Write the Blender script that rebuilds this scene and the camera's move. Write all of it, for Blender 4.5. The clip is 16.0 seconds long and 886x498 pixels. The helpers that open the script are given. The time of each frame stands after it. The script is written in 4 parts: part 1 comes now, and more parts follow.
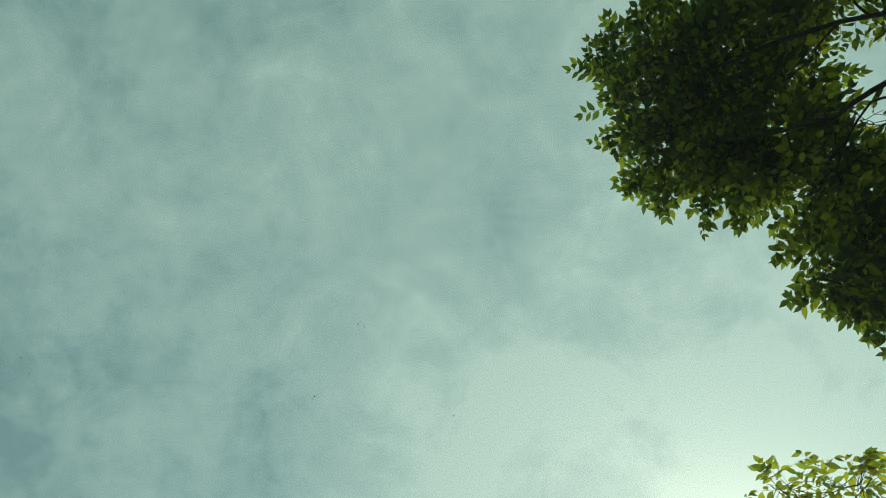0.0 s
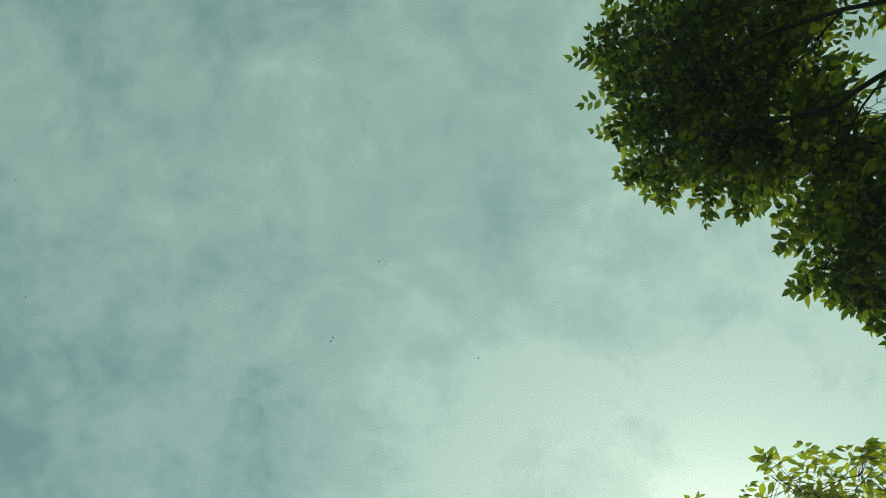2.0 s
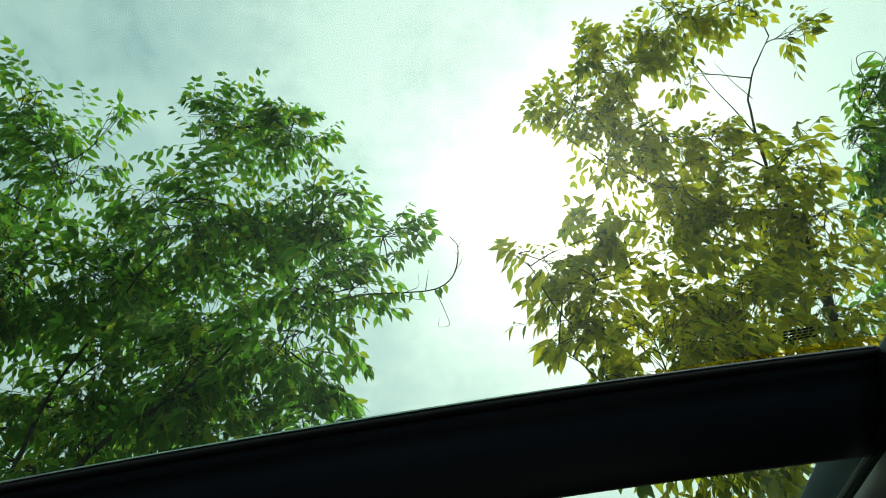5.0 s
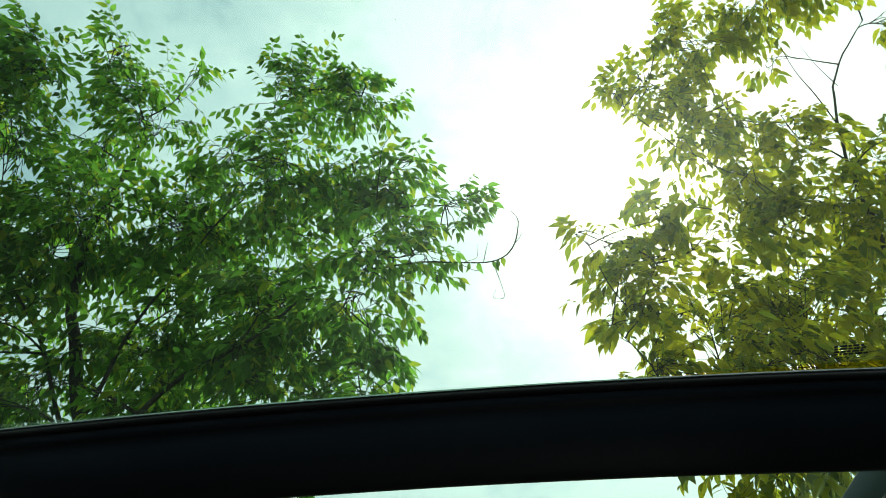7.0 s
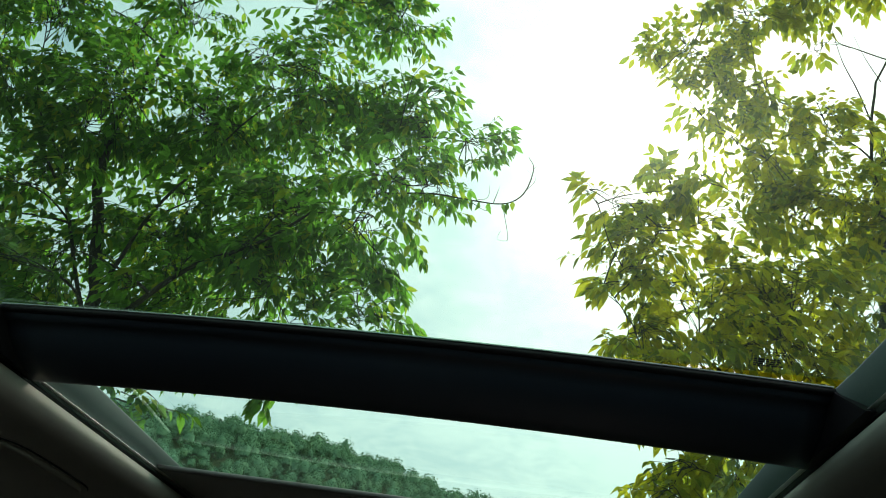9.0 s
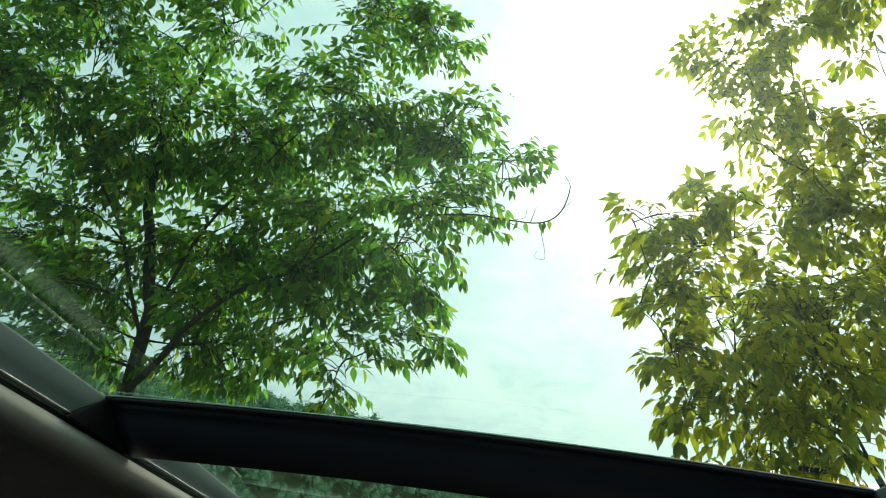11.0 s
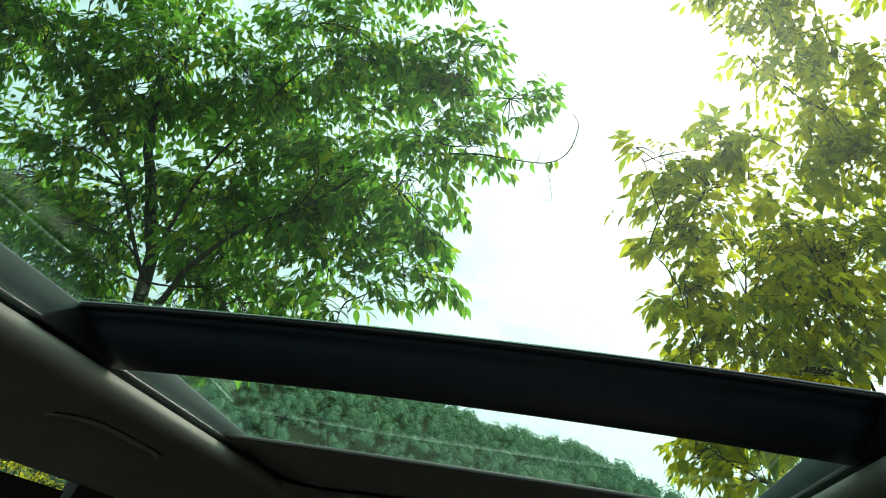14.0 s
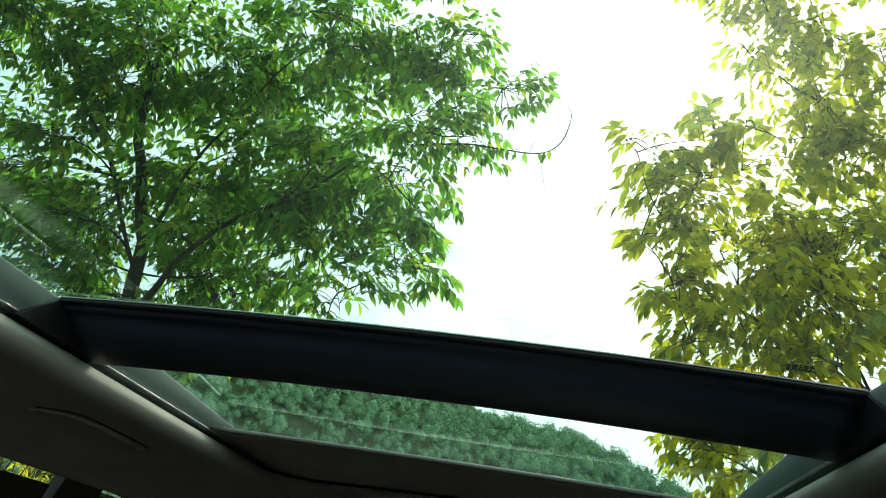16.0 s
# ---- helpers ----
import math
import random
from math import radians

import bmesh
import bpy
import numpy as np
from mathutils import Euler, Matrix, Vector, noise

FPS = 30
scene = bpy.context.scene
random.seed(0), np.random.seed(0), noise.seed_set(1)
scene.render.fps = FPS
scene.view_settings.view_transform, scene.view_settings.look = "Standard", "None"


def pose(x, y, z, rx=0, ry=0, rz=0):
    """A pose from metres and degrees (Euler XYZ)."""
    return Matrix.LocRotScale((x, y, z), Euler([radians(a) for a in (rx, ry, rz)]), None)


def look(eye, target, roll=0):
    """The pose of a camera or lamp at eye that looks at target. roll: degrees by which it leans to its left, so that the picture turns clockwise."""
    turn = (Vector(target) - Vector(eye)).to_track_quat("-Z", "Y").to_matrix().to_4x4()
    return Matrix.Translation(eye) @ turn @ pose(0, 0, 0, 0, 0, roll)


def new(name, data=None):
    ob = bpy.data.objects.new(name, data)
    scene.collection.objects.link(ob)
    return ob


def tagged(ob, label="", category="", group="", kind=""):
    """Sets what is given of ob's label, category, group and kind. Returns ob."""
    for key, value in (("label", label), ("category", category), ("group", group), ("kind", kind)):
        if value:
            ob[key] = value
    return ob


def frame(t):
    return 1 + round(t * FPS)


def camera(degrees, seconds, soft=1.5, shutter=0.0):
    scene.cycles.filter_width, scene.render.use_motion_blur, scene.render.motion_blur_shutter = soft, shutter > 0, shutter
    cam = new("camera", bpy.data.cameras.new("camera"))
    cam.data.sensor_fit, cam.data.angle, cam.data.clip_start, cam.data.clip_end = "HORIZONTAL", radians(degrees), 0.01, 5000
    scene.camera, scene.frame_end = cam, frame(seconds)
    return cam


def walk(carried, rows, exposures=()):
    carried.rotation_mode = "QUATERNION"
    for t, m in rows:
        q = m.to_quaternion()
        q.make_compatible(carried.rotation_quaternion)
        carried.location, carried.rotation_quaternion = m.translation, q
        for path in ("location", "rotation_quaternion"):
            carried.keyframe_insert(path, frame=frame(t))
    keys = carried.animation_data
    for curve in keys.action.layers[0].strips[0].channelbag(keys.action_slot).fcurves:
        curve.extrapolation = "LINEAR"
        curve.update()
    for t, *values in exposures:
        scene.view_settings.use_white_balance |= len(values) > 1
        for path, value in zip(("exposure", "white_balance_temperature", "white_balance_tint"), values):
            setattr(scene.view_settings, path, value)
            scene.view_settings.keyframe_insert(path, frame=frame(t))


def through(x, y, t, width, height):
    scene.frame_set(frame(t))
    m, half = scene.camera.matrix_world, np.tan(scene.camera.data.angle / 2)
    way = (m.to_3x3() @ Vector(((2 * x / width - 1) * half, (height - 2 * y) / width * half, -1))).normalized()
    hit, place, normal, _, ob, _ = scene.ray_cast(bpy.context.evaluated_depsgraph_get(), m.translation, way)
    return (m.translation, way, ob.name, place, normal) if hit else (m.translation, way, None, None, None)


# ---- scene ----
cam = camera(68.5, 16.0, soft=1.0)
PATH = [
    (0, (0.183, -0.716, 1.281), (0.067, -0.472, 3.262), 13.4),
    (0.5, (0.175, -0.707, 1.283), (0.055, -0.464, 3.265), 14.1),
    (1, (0.173, -0.703, 1.279), (0.049, -0.461, 3.261), 14.9),
    (1.5, (0.164, -0.699, 1.29), (0.043, -0.452, 3.271), 13.8),
    (2, (0.162, -0.686, 1.291), (0.052, -0.432, 3.271), 11.5),
    (2.5, (0.165, -0.672, 1.304), (0.071, -0.367, 3.278), 5.3),
    (3, (0.175, -0.637, 1.316), (0.12, -0.155, 3.256), -3.9),
    (3.5, (0.182, -0.583, 1.339), (0.198, 0.192, 3.181), -9.5),
    (4, (0.155, -0.594, 1.354), (0.180, 0.560, 2.985), -9.7),
    (4.5, (0.113, -0.488, 1.311), (0.112, 0.841, 2.806), -10.1),
    (6.8, (0.115, -0.457, 1.301), (-0.104, 0.999, 2.654), -3.5),
    (7, (0.107, -0.521, 1.295), (-0.111, 0.94, 2.655), -0.9),
    (7.5, (0.112, -0.613, 1.322), (-0.125, 0.901, 2.607), 6.7),
    (8, (0.159, -0.629, 1.297), (-0.123, 0.9, 2.555), 9.1),
    (8.5, (0.16, -0.604, 1.287), (-0.114, 0.976, 2.481), 9.2),
    (8.7, (0.155, -0.598, 1.278), (-0.117, 0.994, 2.459), 9.2),
    (10.8, (0.125, -0.744, 1.361), (-0.223, 0.904, 2.44), 9.8),
    (11, (0.103, -0.746, 1.364), (-0.247, 0.893, 2.455), 10.0),
    (11.5, (0.107, -0.761, 1.366), (-0.273, 0.84, 2.502), 10.5),
    (12, (0.111, -0.757, 1.371), (-0.283, 0.822, 2.532), 11.0),
    (12.5, (0.111, -0.728, 1.37), (-0.276, 0.839, 2.552), 11.2),
    (13, (0.129, -0.709, 1.35), (-0.271, 0.884, 2.492), 11.3),
    (13.5, (0.129, -0.669, 1.332), (-0.256, 1.0, 2.365), 10.6),
    (14, (0.13, -0.662, 1.329), (-0.252, 1.033, 2.32), 10.4),
    (14.5, (0.133, -0.658, 1.333), (-0.245, 1.048, 2.306), 10.4),
    (15, (0.139, -0.655, 1.336), (-0.238, 1.055, 2.302), 10.3),
    (15.5, (0.141, -0.66, 1.341), (-0.234, 1.053, 2.303), 10.3),
    (16, (0.145, -0.657, 1.342), (-0.226, 1.056, 2.304), 10.2),
]
EXPOSURES = [(0.0, 0.05), (2.5, 0.08), (3.5, 0.12), (4.5, 0.45), (6.8, 0.85), (7.5, 0.95), (8.7, 0.95), (10.8, 1.05), (11.5, 0.70), (12.3, 0.22), (12.9, 0.22), (13.6, 1.0), (14.4, 1.58), (16.0, 1.58)]
walk(cam, [(t, look(eye, target, roll)) for t, eye, target, roll in PATH], EXPOSURES)

# ---- light: a bright overcast sky with the sun behind thin cloud ----
SUN = Vector((0.21, 0.668, 0.712)).normalized()


def math_node(nt, op, a, b=None, clamp=False):
    n = nt.nodes.new("ShaderNodeMath")
    n.operation, n.use_clamp = op, clamp
    for k, v in enumerate((a, b)):
        if v is None:
            continue
        if isinstance(v, (int, float)):
            n.inputs[k].default_value = v
        else:
            nt.links.new(v, n.inputs[k])
    return n.outputs[0]


def mix_colour(nt, fac, a, b, blend="MIX"):
    n = nt.nodes.new("ShaderNodeMix")
    n.data_type, n.blend_type = "RGBA", blend
    for k, v in ((0, fac), (6, a), (7, b)):
        if isinstance(v, (int, float)):
            n.inputs[k].default_value = v
        elif isinstance(v, tuple):
            n.inputs[k].default_value = (*v[:3], 1)
        else:
            nt.links.new(v, n.inputs[k])
    return n.outputs[2]


def noise_node(nt, vec, scale, detail=4.0, rough=0.5, dist=0.0):
    n = nt.nodes.new("ShaderNodeTexNoise")
    n.inputs["Scale"].default_value, n.inputs["Detail"].default_value = scale, detail
    n.inputs["Roughness"].default_value, n.inputs["Distortion"].default_value = rough, dist
    if vec is not None:
        nt.links.new(vec, n.inputs["Vector"])
    return n.outputs["Fac"]


def ramp_node(nt, fac, stops):
    n = nt.nodes.new("ShaderNodeValToRGB")
    els = n.color_ramp.elements
    while len(els) < len(stops):
        els.new(0.5)
    for e, (p, c) in zip(els, stops):
        e.position, e.color = p, (*c, 1) if isinstance(c, tuple) else (c, c, c, 1)
    nt.links.new(fac, n.inputs[0])
    return n.outputs[0]


def make_world():
    w = bpy.data.worlds.new("overcast_sky")
    w.use_nodes = True
    nt = w.node_tree
    nt.nodes.clear()
    co = nt.nodes.new("ShaderNodeTexCoord").outputs["Generated"]
    sep = nt.nodes.new("ShaderNodeSeparateXYZ")
    nt.links.new(co, sep.inputs[0])
    up = math_node(nt, "ADD", math_node(nt, "MAXIMUM", sep.outputs[2], 0.0), 0.18)
    flat = nt.nodes.new("ShaderNodeCombineXYZ")
    nt.links.new(math_node(nt, "DIVIDE", sep.outputs[0], up), flat.inputs[0])
    nt.links.new(math_node(nt, "DIVIDE", sep.outputs[1], up), flat.inputs[1])
    flat.inputs[2].default_value = 3.7
    v = flat.outputs[0]
    big = noise_node(nt, v, 2.1, 3.0, 0.5, 0.2)
    mid = noise_node(nt, v, 5.0, 6.0, 0.62, 0.9)
    fine = noise_node(nt, v, 11.0, 5.0, 0.58, 0.5)
    thick = math_node(nt, "ADD", math_node(nt, "MULTIPLY", big, 0.42), math_node(nt, "ADD", math_node(nt, "MULTIPLY", mid, 0.38), math_node(nt, "MULTIPLY", fine, 0.26)))
    wisp = math_node(nt, "MULTIPLY", math_node(nt, "SUBTRACT", noise_node(nt, v, 36.0, 4.0, 0.6, 0.2), 0.5), 0.12)
    thick = math_node(nt, "ADD", math_node(nt, "ADD", thick, wisp), math_node(nt, "ADD", math_node(nt, "MULTIPLY", sep.outputs[0], 0.17), math_node(nt, "MULTIPLY", math_node(nt, "SUBTRACT", sep.outputs[1], 0.15), 0.12)))
    cloud = ramp_node(nt, thick, [(0.33, (0.22, 0.275, 0.27)), (0.45, (0.36, 0.405, 0.385)), (0.53, (0.435, 0.465, 0.435)), (0.63, (0.57, 0.585, 0.54))])
    low = math_node(nt, "MULTIPLY", math_node(nt, "SUBTRACT", sep.outputs[2], 0.25), 1.8, True)
    cloud = mix_colour(nt, 1.0, cloud, mix_colour(nt, low, (0.67, 0.625, 0.515), (1.0, 1.0, 1.0)), "MULTIPLY")
    # the sun's light spread by the cloud around it
    dot = nt.nodes.new("ShaderNodeVectorMath")
    dot.operation = "DOT_PRODUCT"
    nt.links.new(co, dot.inputs[0])
    dot.inputs[1].default_value = SUN
    near = math_node(nt, "MAXIMUM", dot.outputs["Value"], 0.0)
    wide = math_node(nt, "MULTIPLY", math_node(nt, "POWER", near, 10.0), 0.17)
    halo = math_node(nt, "MULTIPLY", math_node(nt, "POWER", near, 60.0), 0.95)
    core = math_node(nt, "MULTIPLY", math_node(nt, "POWER", near, 420.0), 9.0)
    glow = math_node(nt, "ADD", math_node(nt, "ADD", wide, halo), core)
    lit = mix_colour(nt, 1.0, cloud, mix_colour(nt, 1.0, (1.0, 1.0, 1.0), mix_colour(nt, 1.0, (1.48, 0.95, 1.0), glow, "MULTIPLY"), "ADD"), "MULTIPLY")
    sky = nt.nodes.new("ShaderNodeTexSky")
    sky.sky_type, sky.sun_disc = "NISHITA", False
    sky.sun_elevation = math.asin(SUN.z)
    sky.sun_rotation = math.atan2(SUN.x, SUN.y)
    bg1 = nt.nodes.new("ShaderNodeBackground")
    bg1.inputs["Strength"].default_value = 0.05
    nt.links.new(sky.outputs[0], bg1.inputs["Color"])
    bg2 = nt.nodes.new("ShaderNodeBackground")
    bg2.inputs["Strength"].default_value = 0.95
    nt.links.new(lit, bg2.inputs["Color"])
    add = nt.nodes.new("ShaderNodeAddShader")
    nt.links.new(bg1.outputs[0], add.inputs[0])
    nt.links.new(bg2.outputs[0], add.inputs[1])
    out = nt.nodes.new("ShaderNodeOutputWorld")
    nt.links.new(add.outputs[0], out.inputs["Surface"])
    scene.world = w


make_world()
sun = new("sun", bpy.data.lights.new("sun", "SUN"))
sun.data.energy, sun.data.angle, sun.data.color = 1.4, radians(10), (1.0, 0.94, 0.84)
sun.matrix_world = look(SUN * 60, (0, 0, 0))


# ---- materials ----
def material(name, rough=0.5, metal=0.0, spec=0.5):
    m = bpy.data.materials.new(name)
    m.use_nodes = True
    nt = m.node_tree
    b = nt.nodes["Principled BSDF"]
    b.inputs["Roughness"].default_value, b.inputs["Metallic"].default_value = rough, metal
    b.inputs["Specular IOR Level"].default_value = spec
    return m, nt, b


def bumped(nt, b, height, strength=0.3, distance=0.002):
    n = nt.nodes.new("ShaderNodeBump")
    n.inputs["Strength"].default_value, n.inputs["Distance"].default_value = strength, distance
    nt.links.new(height, n.inputs["Height"])
    nt.links.new(n.outputs[0], b.inputs["Normal"])


def object_co(nt):
    return nt.nodes.new("ShaderNodeTexCoord").outputs["Object"]


def mottled(name, dark, light, scale, rough, fine=400.0, bump=0.3, distance=0.001, spec=0.5, metal=0.0):
    """A surface with stains at a large scale and grain at a fine one."""
    m, nt, b = material(name, rough, metal, spec)
    co = object_co(nt)
    a = noise_node(nt, co, scale, 4.0, 0.6)
    g = noise_node(nt, co, fine, 2.0, 0.6)
    f = math_node(nt, "ADD", math_node(nt, "MULTIPLY", a, 0.65), math_node(nt, "MULTIPLY", g, 0.35))
    nt.links.new(ramp_node(nt, f, [(0.3, dark), (0.7, light)]), b.inputs["Base Color"])
    nt.links.new(math_node(nt, "ADD", math_node(nt, "MULTIPLY", a, 0.25), rough - 0.12), b.inputs["Roughness"])
    bumped(nt, b, g, bump, distance)
    return m


def leaf_material(name, dark, light, through, yellow, share):
    """A thin leaf: darker glossy face, and light that shines through it. share: how many leaves have turned."""
    m, nt, b = material(name, 0.45, 0.0, 0.22)
    geo = nt.nodes.new("ShaderNodeNewGeometry")
    info = nt.nodes.new("ShaderNodeObjectInfo")
    rnd = math_node(nt, "FRACT", math_node(nt, "ADD", geo.outputs["Random Per Island"], info.outputs["Random"]))
    rnd2 = math_node(nt, "FRACT", math_node(nt, "MULTIPLY", rnd, 17.3))
    turned = math_node(nt, "GREATER_THAN", rnd2, 1.0 - share)
    co = object_co(nt)
    vein = noise_node(nt, co, 160.0, 3.0, 0.6)
    patch = noise_node(nt, co, 2.2, 2.0, 0.5)
    base = mix_colour(nt, rnd, dark, light)
    base = mix_colour(nt, math_node(nt, "MULTIPLY", vein, 0.35), base, light)
    thin = mix_colour(nt, rnd, tuple(c * 0.30 for c in through), tuple(min(0.9, c * 1.12) for c in through))
    thin = mix_colour(nt, math_node(nt, "MULTIPLY", turned, math_node(nt, "MULTIPLY", patch, 1.5, True)), thin, yellow)
    base = mix_colour(nt, math_node(nt, "MULTIPLY", turned, math_node(nt, "MULTIPLY", patch, 1.5, True)), base, tuple(c * 0.42 for c in yellow))
    nt.links.new(base, b.inputs["Base Color"])
    bumped(nt, b, vein, 0.25, 0.001)
    t = nt.nodes.new("ShaderNodeBsdfTranslucent")
    nt.links.new(thin, t.inputs["Color"])
    mix = nt.nodes.new("ShaderNodeMixShader")
    mix.inputs[0].default_value = 0.55
    nt.links.new(b.outputs[0], mix.inputs[1])
    nt.links.new(t.outputs[0], mix.inputs[2])
    nt.links.new(mix.outputs[0], nt.nodes["Material Output"].inputs["Surface"])
    return m


def glass_material(name, tint, dust=0.0):
    """A tinted pane: what lies behind it shows through, both its faces mirror, and dust on it scatters light forwards."""
    m = bpy.data.materials.new(name)
    m.use_nodes = True
    nt = m.node_tree
    nt.nodes.remove(nt.nodes["Principled BSDF"])
    clear = nt.nodes.new("ShaderNodeBsdfTransparent")
    clear.inputs["Color"].default_value = (*tint, 1)
    gloss = nt.nodes.new("ShaderNodeBsdfGlossy")
    gloss.inputs["Color"].default_value = (*(min(1.0, 0.1 + c) for c in tint), 1)
    gloss.inputs["Roughness"].default_value = 0.0
    fres = nt.nodes.new("ShaderNodeFresnel")
    fres.inputs["IOR"].default_value = 1.95
    surface = clear.outputs[0]
    if dust:
        film = nt.nodes.new("ShaderNodeMixShader")
        film.inputs[0].default_value = 0.5
        for k, ior in ((1, 1.42), (2, 0.80)):
            haze = nt.nodes.new("ShaderNodeBsdfRefraction")
            haze.inputs["Color"].default_value = (*tint, 1)
            haze.inputs["Roughness"].default_value, haze.inputs["IOR"].default_value = 1.0, ior
            nt.links.new(haze.outputs[0], film.inputs[k])
        co = object_co(nt)
        smear = nt.nodes.new("ShaderNodeMapping")
        smear.inputs["Scale"].default_value = (7.0, 2.2, 1.0)
        smear.inputs["Rotation"].default_value = (0, 0, 0.5)
        nt.links.new(co, smear.inputs["Vector"])
        patches = math_node(nt, "ADD", math_node(nt, "MULTIPLY", noise_node(nt, smear.outputs[0], 2.0, 5.0, 0.65), 0.8), math_node(nt, "MULTIPLY", noise_node(nt, co, 22.0, 4.0, 0.6), 0.5))
        soft = nt.nodes.new("ShaderNodeBsdfTranslucent")
        soft.inputs["Color"].default_value = (*tint, 1)
        grime = nt.nodes.new("ShaderNodeMixShader")
        grime.inputs[0].default_value = 0.10
        nt.links.new(film.outputs[0], grime.inputs[1])
        nt.links.new(soft.outputs[0], grime.inputs[2])
        veil = nt.nodes.new("ShaderNodeMixShader")
        nt.links.new(math_node(nt, "MULTIPLY", math_node(nt, "ADD", patches, 0.3), dust), veil.inputs[0])
        nt.links.new(clear.outputs[0], veil.inputs[1])
        nt.links.new(grime.outputs[0], veil.inputs[2])
        surface = veil.outputs[0]
    mix = nt.nodes.new("ShaderNodeMixShader")
    nt.links.new(fres.outputs[0], mix.inputs[0])
    nt.links.new(surface, mix.inputs[1])
    nt.links.new(gloss.outputs[0], mix.inputs[2])
    nt.links.new(mix.outputs[0], nt.nodes["Material Output"].inputs["Surface"])
    return m


def clear_material(name):
    """The outer face of a pane; the tint and the mirroring are those of the inner one."""
    m = bpy.data.materials.new(name)
    m.use_nodes = True
    nt = m.node_tree
    nt.nodes.remove(nt.nodes["Principled BSDF"])
    clear = nt.nodes.new("ShaderNodeBsdfTransparent")
    nt.links.new(clear.outputs[0], nt.nodes["Material Output"].inputs["Surface"])
    return m


LEAF_GREEN = leaf_material("leaf_green", (0.022, 0.062, 0.012), (0.055, 0.12, 0.022), (0.36, 0.74, 0.08), (0.70, 0.78, 0.06), 0.12)
LEAF_TURNING = leaf_material("leaf_turning", (0.05, 0.10, 0.02), (0.12, 0.18, 0.035), (0.74, 0.86, 0.06), (1.0, 0.88, 0.04), 0.62)
LEAF_SHADE = leaf_material("leaf_shade", (0.035, 0.065, 0.018), (0.065, 0.105, 0.03), (0.25, 0.33, 0.03), (0.68, 0.68, 0.05), 0.26)


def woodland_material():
    # distance haze is put into these colours: a paler, bluer green
    m, nt, b = material("hazy_woodland_leaves", 1.0, 0.0, 0.0)
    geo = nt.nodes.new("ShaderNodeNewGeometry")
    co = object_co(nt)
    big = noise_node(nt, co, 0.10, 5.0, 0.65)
    # clump tones stand for lit leaves and the dark gaps between them
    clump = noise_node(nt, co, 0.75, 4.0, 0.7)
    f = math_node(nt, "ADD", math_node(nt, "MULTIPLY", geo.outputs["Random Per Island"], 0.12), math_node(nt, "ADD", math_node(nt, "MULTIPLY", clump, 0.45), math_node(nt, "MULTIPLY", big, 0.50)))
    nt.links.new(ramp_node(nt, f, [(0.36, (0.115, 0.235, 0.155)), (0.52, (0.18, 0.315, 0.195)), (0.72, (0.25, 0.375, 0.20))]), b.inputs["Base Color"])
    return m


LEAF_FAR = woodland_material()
BARK = mottled("bark", (0.012, 0.011, 0.009), (0.055, 0.047, 0.038), 14.0, 0.9, 160.0, 1.0, 0.006)
HEADLINER = mottled("headliner_cloth", (0.32, 0.305, 0.265), (0.43, 0.41, 0.36), 6.0, 0.9, 900.0, 0.35, 0.0006, 0.2)
SHADE_CLOTH = mottled("shade_cloth", (0.37, 0.365, 0.335), (0.47, 0.46, 0.425), 5.0, 0.85, 1100.0, 0.3, 0.0005, 0.2)
DARK_CLOTH = mottled("dark_cloth", (0.025, 0.028, 0.026), (0.045, 0.05, 0.046), 6.0, 0.9, 900.0, 0.3, 0.0005, 0.1)
RAIL_TRIM = mottled("rail_trim_plastic", (0.17, 0.165, 0.155), (0.23, 0.225, 0.21), 7.0, 0.45, 700.0, 0.15, 0.0004)
# grey plastic; the green of light through the panes is in its colour
CHANNEL = mottled("green_lit_channel_plastic", (0.10, 0.14, 0.13), (0.145, 0.195, 0.18), 10.0, 0.85, 600.0, 0.15, 0.0004)
BLACK_TRIM = mottled("black_trim", (0.006, 0.006, 0.007), (0.012, 0.012, 0.014), 8.0, 0.45, 700.0, 0.2, 0.0004)
BAR_TRIM = mottled("crossbar_plastic", (0.020, 0.030, 0.046), (0.034, 0.047, 0.066), 6.0, 0.45, 900.0, 0.15, 0.0003)
BLACK_RUBBER = mottled("black_rubber", (0.006, 0.006, 0.006), (0.014, 0.014, 0.014), 20.0, 0.55, 900.0, 0.2, 0.0004)
PAINT = mottled("grey_car_paint", (0.19, 0.20, 0.21), (0.23, 0.24, 0.25), 3.0, 0.25, 1500.0, 0.02, 0.0002)
DIRT = mottled("dried_dirt", (0.16, 0.15, 0.13), (0.30, 0.28, 0.24), 300.0, 0.9)
EDGE = mottled("pale_edge", (0.30, 0.36, 0.32), (0.42, 0.50, 0.45), 60.0, 0.5)
FRIT = mottled("printed_ceramic", (0.006, 0.006, 0.006), (0.012, 0.012, 0.012), 50.0, 0.6)
CHROME = mottled("polished_trim", (0.78, 0.78, 0.77), (0.86, 0.86, 0.85), 30.0, 0.42, 500.0, 0.0, 0.0002, 0.5, 1.0)
STEEL = mottled("wheel_alloy", (0.35, 0.35, 0.36), (0.5, 0.5, 0.5), 12.0, 0.35, 300.0, 0.05, 0.0005, 0.5, 1.0)
GRASS = mottled("grass_ground", (0.05, 0.07, 0.015), (0.16, 0.15, 0.045), 1.3, 0.95, 60.0, 0.8, 0.03, 0.1)
ASPHALT = mottled("asphalt", (0.035, 0.035, 0.036), (0.065, 0.064, 0.062), 0.8, 0.9, 180.0, 0.7, 0.006, 0.2)
